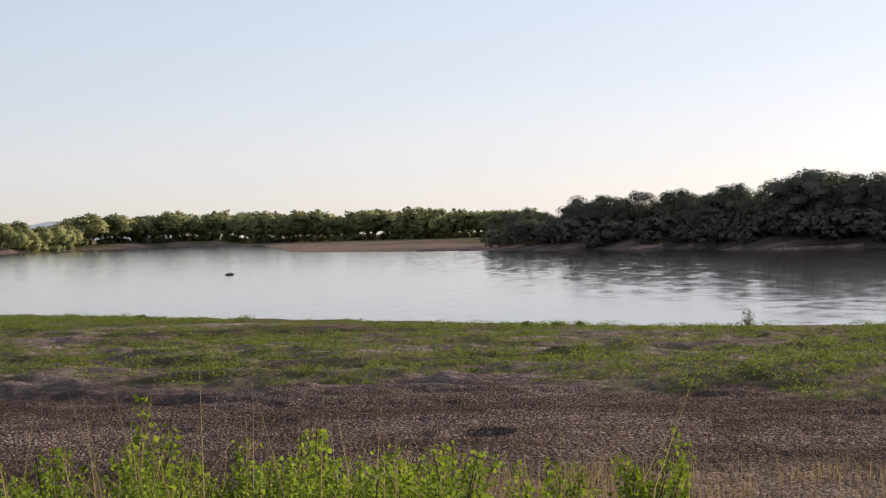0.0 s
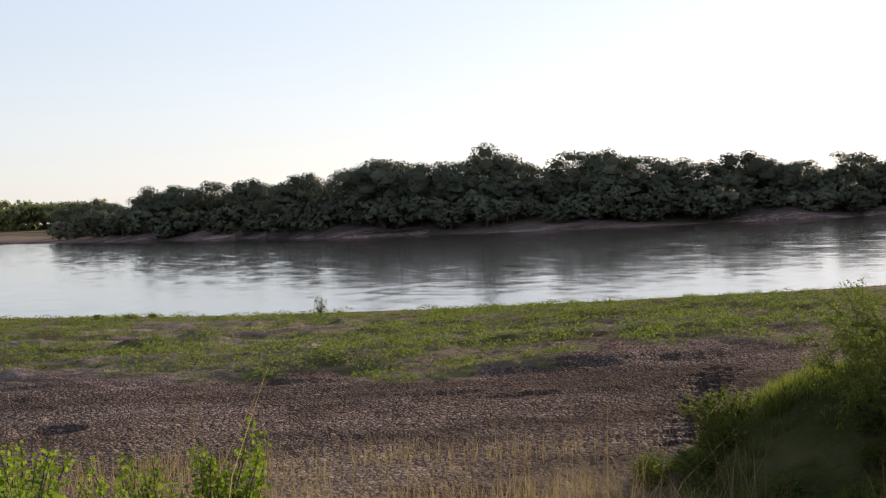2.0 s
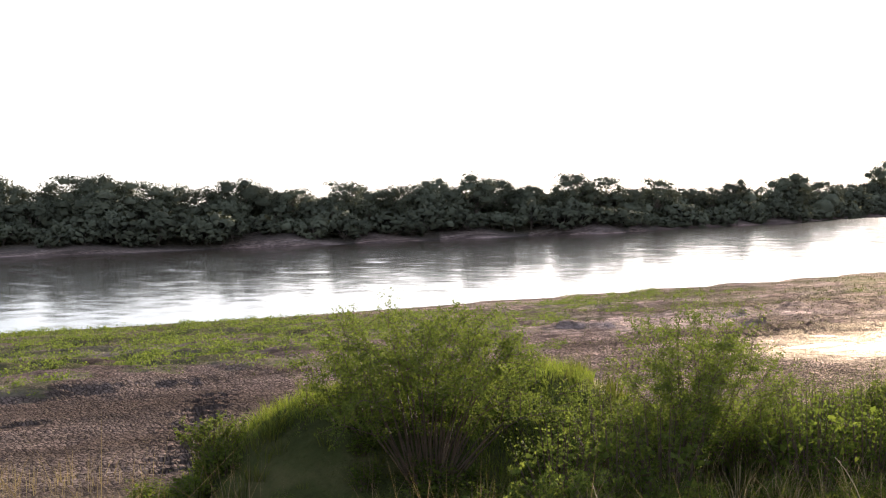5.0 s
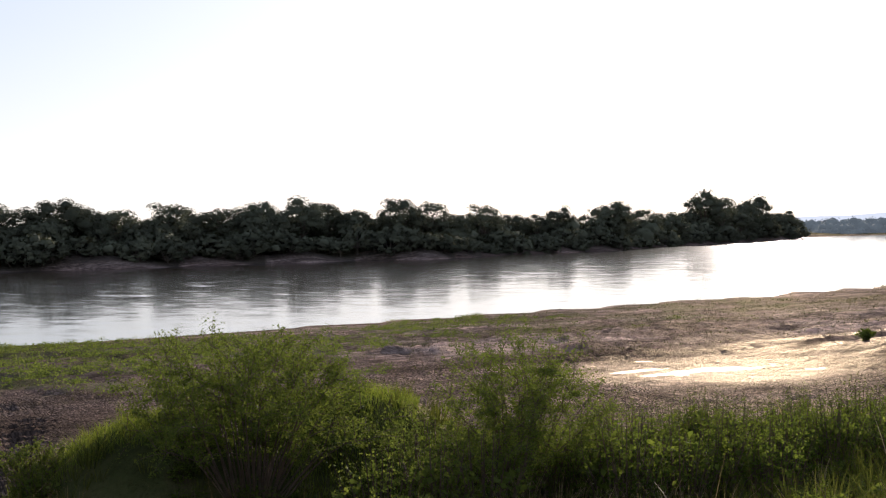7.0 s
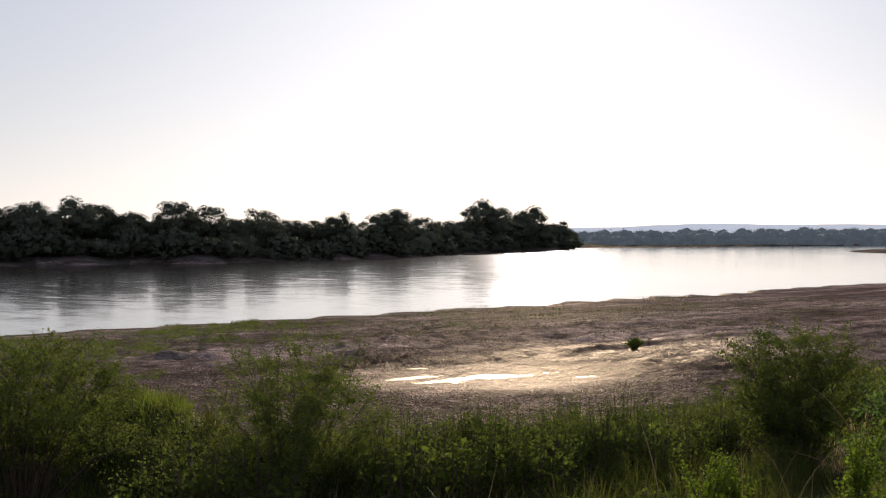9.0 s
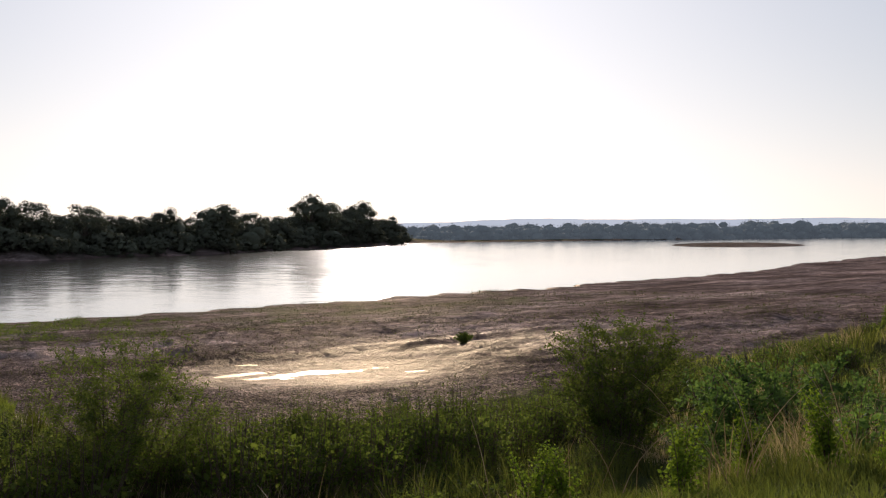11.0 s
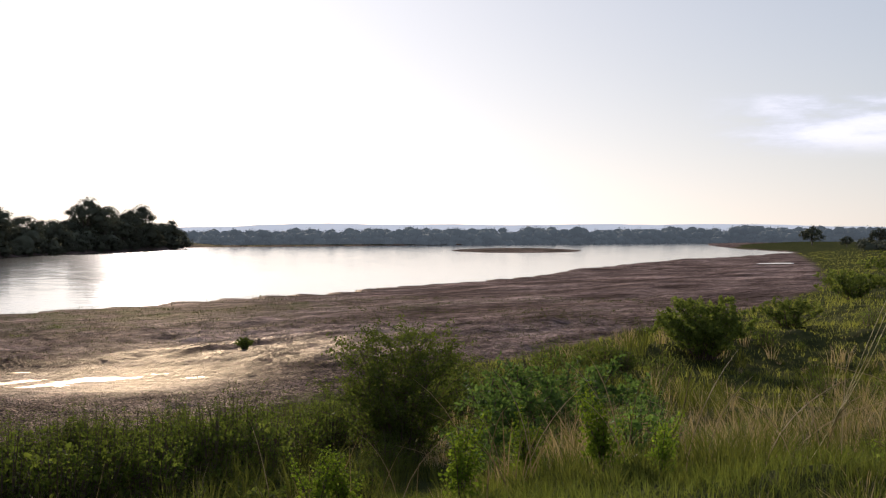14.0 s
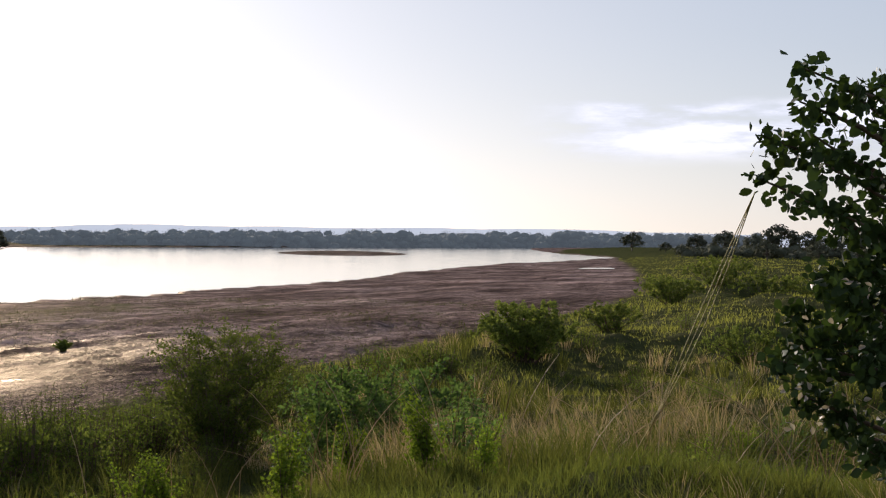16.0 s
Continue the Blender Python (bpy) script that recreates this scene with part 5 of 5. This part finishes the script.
# pale stalks that arch over on the brow of the bank
stalks = []
for k in range(170):
    a, r = rng.uniform(20, 90), rng.uniform(10.5, 17.5)
    x, y = polar(a, r)
    turn, long, arch = rng.uniform(0, 6.28), rng.uniform(0.7, 1.35), rng.uniform(0.25, 0.95)
    s = np.linspace(0, 1, 7)
    reach, rise = long * arch * s ** 1.6, long * (s - 0.42 * arch * s ** 2.2)
    pts = np.stack([x + reach * math.cos(turn), y + reach * math.sin(turn), ground_z(x, y) - 0.03 + rise], 1)
    stalks.append(tube(pts, np.interp(s, [0, 0.8, 1], [0.005, 0.0035, 0.0015]), 3))
sv, sf = joined(stalks)
tagged(new("arching_stalks", fast_mesh("arching_stalks", sv, sf, DRY)), "pale dry grass stalks arching over the bank", "grass", kind="stuff")


# ---- scattered trees beyond the meadow ----
savanna = Planter("meadow_tree", "dark green tree beyond the grassy meadow", "tree", "trees beyond the meadow", [tree_mesh(60 + s, 10.0, 0.55, 1500, 0.36, 0.0, 0.3) for s in range(3)])
for a, e, d in [(75.4, 0.46, 900), (77.7, 0.38, 700), (78.7, 0.53, 600), (79.8, 0.42, 560), (80.7, 0.74, 520), (81.5, 0.5, 560), (82.4, 0.45, 500), (83.3, 0.55, 520), (84.6, 0.5, 540), (85.8, 0.6, 500),
                (76.6, 0.1, 760), (80.2, 0.2, 470), (82.0, 0.15, 450), (83.9, 0.2, 450)]:
    x, y = polar(a, d)
    z = ground_z(x, y)
    h = (6 + d * math.tan(radians(e)) - z) / 10.0
    savanna.put(rng.integers(0, 3), x, y, z - 0.2, rng.uniform(0, 6.3), (h * 1.1, h * 1.1, h))


belt = [(*polar(a, rng.uniform(470, 600)), rng.uniform(2.2, 4.4)) for a in np.arange(77.4, 91, 0.11)]
scrub("meadow_scrub", "dark bushes in a line beyond the meadow", belt, 22000, 0.30, TREE_LEAF, 93)


# ---- dark log on the river, built in place of a hippo ----
def driftwood(x, y):
    rng = np.random.default_rng(95)
    ob = thing("driftwood", "dark log shape afloat on the river, standing for a hippo", "driftwood", at=pose(x, y, 0, 0, 0, radians(24)))
    s = np.linspace(-0.75, 0.75, 9)
    v, f = tube(np.stack([s, 0.06 * np.sin(3 * s), 0.10 + 0.07 * np.cos(2.2 * s)], 1), 0.20 * (1 - 0.8 * np.abs(s / 0.75) ** 3) * rng.uniform(0.85, 1.1, 9), 9)
    part("log", fast_mesh("log", v, f, BARK), ob)
    v, f = tube([(0.2, 0, 0.15), (0.34, 0.05, 0.36), (0.42, 0.1, 0.46)], [0.07, 0.05, 0.02], 6)
    part("branch_stub", fast_mesh("branch_stub", v, f, BARK), ob)


driftwood(*polar(-7.75, 262))


# ---- broad-leaved tree beside the camera ----
def near_tree():
    rng = np.random.default_rng(600)
    bx, by = polar(87.5, 7.4)
    bz = ground_z(bx, by)
    ob = thing("broadleaf_tree", "near tree with large round dark glossy leaves", "tree", at=pose(bx, by, bz))
    base = np.array([bx, by, bz])
    wv, wf = tube(np.array([(0, 0, -0.2), (0.05, 0.02, 0.8), (-0.02, 0.05, 1.7), (0.05, 0.1, 2.6)]), [0.12, 0.10, 0.08, 0.05], 10)
    part("trunk", fast_mesh("trunk", wv, wf, BARK), ob)
    shape = np.array([(0, 0, 0), (0.28, 0.24, 0.02), (0.43, 0.58, 0.06), (0.27, 0.92, 0.03), (0, 1.14, -0.06), (-0.27, 0.92, 0.03), (-0.43, 0.58, 0.06), (-0.28, 0.24, 0.02), (0, 0.55, -0.04)])
    faces = np.array([(8, i, i + 1 if i < 7 else 0) for i in range(8)])
    leaf_me = fast_mesh("leaf", shape, faces, BROAD_LEAF)
    leaf_me.polygons.foreach_set("use_smooth", np.ones(8, bool))
    ends = [(81.35, 6.30), (81.27, 5.11), (80.00, 3.92), (80.69, 3.61), (81.77, 3.91), (79.82, 2.41), (81.01, 1.91), (82.17, 2.91), (82.92, 5.48), (83.87, 5.67),
            (83.70, 4.29), (83.52, 2.71), (82.77, 1.12), (83.93, 0.33), (82.38, 0.81), (83.37, -0.67), (81.05, -2.51), (80.68, -4.12), (81.47, -5.30), (82.23, -3.28),
            (83.38, -2.46), (83.79, -4.23), (82.65, -6.25), (83.82, -7.18), (81.06, -3.51), (84.6, 3.5), (84.8, 1.5), (84.6, -1.5), (84.8, -5.5), (85.3, 5.0), (82.6, -1.6), (82.0, -1.0), (84.2, -3.2), (83.9, 1.6), (84.4, 0.4)]
    extra = []
    for a, e in ends:
        r = rng.uniform(6.1, 7.0)
        x, y = polar(a, r)
        end = np.array([x, y, 6 + r * math.tan(radians(e))]) - base
        start = np.array([0, 0.05, min(2.4, max(0.3, end[2] - 0.35))])
        mid = (start + end) / 2 + (0, 0, 0.06) + rng.normal(0, 0.05, 3)
        bv, bf = tube([start, mid, end], [0.022, 0.012, 0.004], 5)
        part("branch", fast_mesh("branch", bv, bf, TWIG), ob)
        many = 64 if e > 0 else 150
        u = 1.0 - 0.7 * rng.uniform(0, 1, (many, 1)) ** 1.6
        extra.append(mid * (1 - u) + end * u + np.clip(rng.normal(0, 0.04, (many, 3)), -0.06, 0.06))
        n = 10
        for q in range(n):
            s = 1.0 - 0.5 * rng.uniform(0, 1) ** 2
            at = (mid * (1 - s) + end * s) + np.clip(rng.normal(0, 0.045, 3), -0.055, 0.055)
            size = rng.uniform(0.035, 0.068)
            turn = Euler((rng.uniform(-1.9, 0.5), rng.uniform(-0.9, 0.9), rng.uniform(0, 6.28)))
            lf = part("leaf", leaf_me, ob)
            lf.matrix_basis = Matrix.LocRotScale(Vector(at), turn, (size, size, size))
    spots = np.concatenate(extra)
    n = len(spots)
    u = unit(rng.normal(size=(n, 3)) + (0, 0, -0.5))
    w = unit(np.cross(u, rng.normal(size=(n, 3))))
    t = np.cross(u, w)
    size = rng.uniform(0.024, 0.052, (n, 1, 1))
    lv = (spots[:, None] + size * (shape[None, :, 0:1] * w[:, None] + shape[None, :, 1:2] * u[:, None] + shape[None, :, 2:3] * t[:, None])).reshape(-1, 3)
    lf = (np.arange(n)[:, None, None] * len(shape) + faces[None]).reshape(-1, 3)
    dead_me = fast_mesh("dead_leaf", shape * (0.8, 1.1, 3.5), faces, DEAD)
    for q in range(46):
        a, e, r = rng.uniform(80.8, 84.3), rng.uniform(-6.5, -1.0), rng.uniform(6.0, 6.6)
        x, y = polar(a, r)
        df = part("dead_leaf", dead_me, ob, "curled pale dead leaf")
        df.matrix_basis = Matrix.LocRotScale(Vector((x, y, 6 + r * math.tan(radians(e)))) - Vector(base), Euler(tuple(rng.uniform(0, 6.28, 3))), Vector((1, 1, 1)) * rng.uniform(0.018, 0.033))
    tagged(part("leaf_spray", fast_mesh("leaf_spray", lv, lf, BROAD_LEAF), ob), kind="stuff")


near_tree()

# thin straw-coloured cords from the branch down to the grass
cords = thing("cord", "thin straw-yellow cords slanting from branch to grass", "cord", at=pose(*polar(75.0, 11.6), 0))
a, b = Vector((*polar(79.75, 6.4), 6 + 6.4 * math.tan(radians(1.9)))), Vector((*polar(74.9, 11.6), ground_z(*polar(74.9, 11.6))))
for k in range(3):
    pts = []
    for q in range(9):
        s = q / 8
        p = a.lerp(b, s) + Vector((0.022 * (k - 1) * math.sin(math.pi * min(1.0, 1.8 * s)), -0.022 * (k - 1) * math.sin(math.pi * min(1.0, 1.8 * s)), -0.12 * math.sin(math.pi * s)))
        pts.append(p - cords.matrix_basis.translation)
    cv, cf = tube(np.array(pts), np.full(9, 0.0024), 5)
    part("strand", fast_mesh("strand", cv, cf, STRAW), cords)
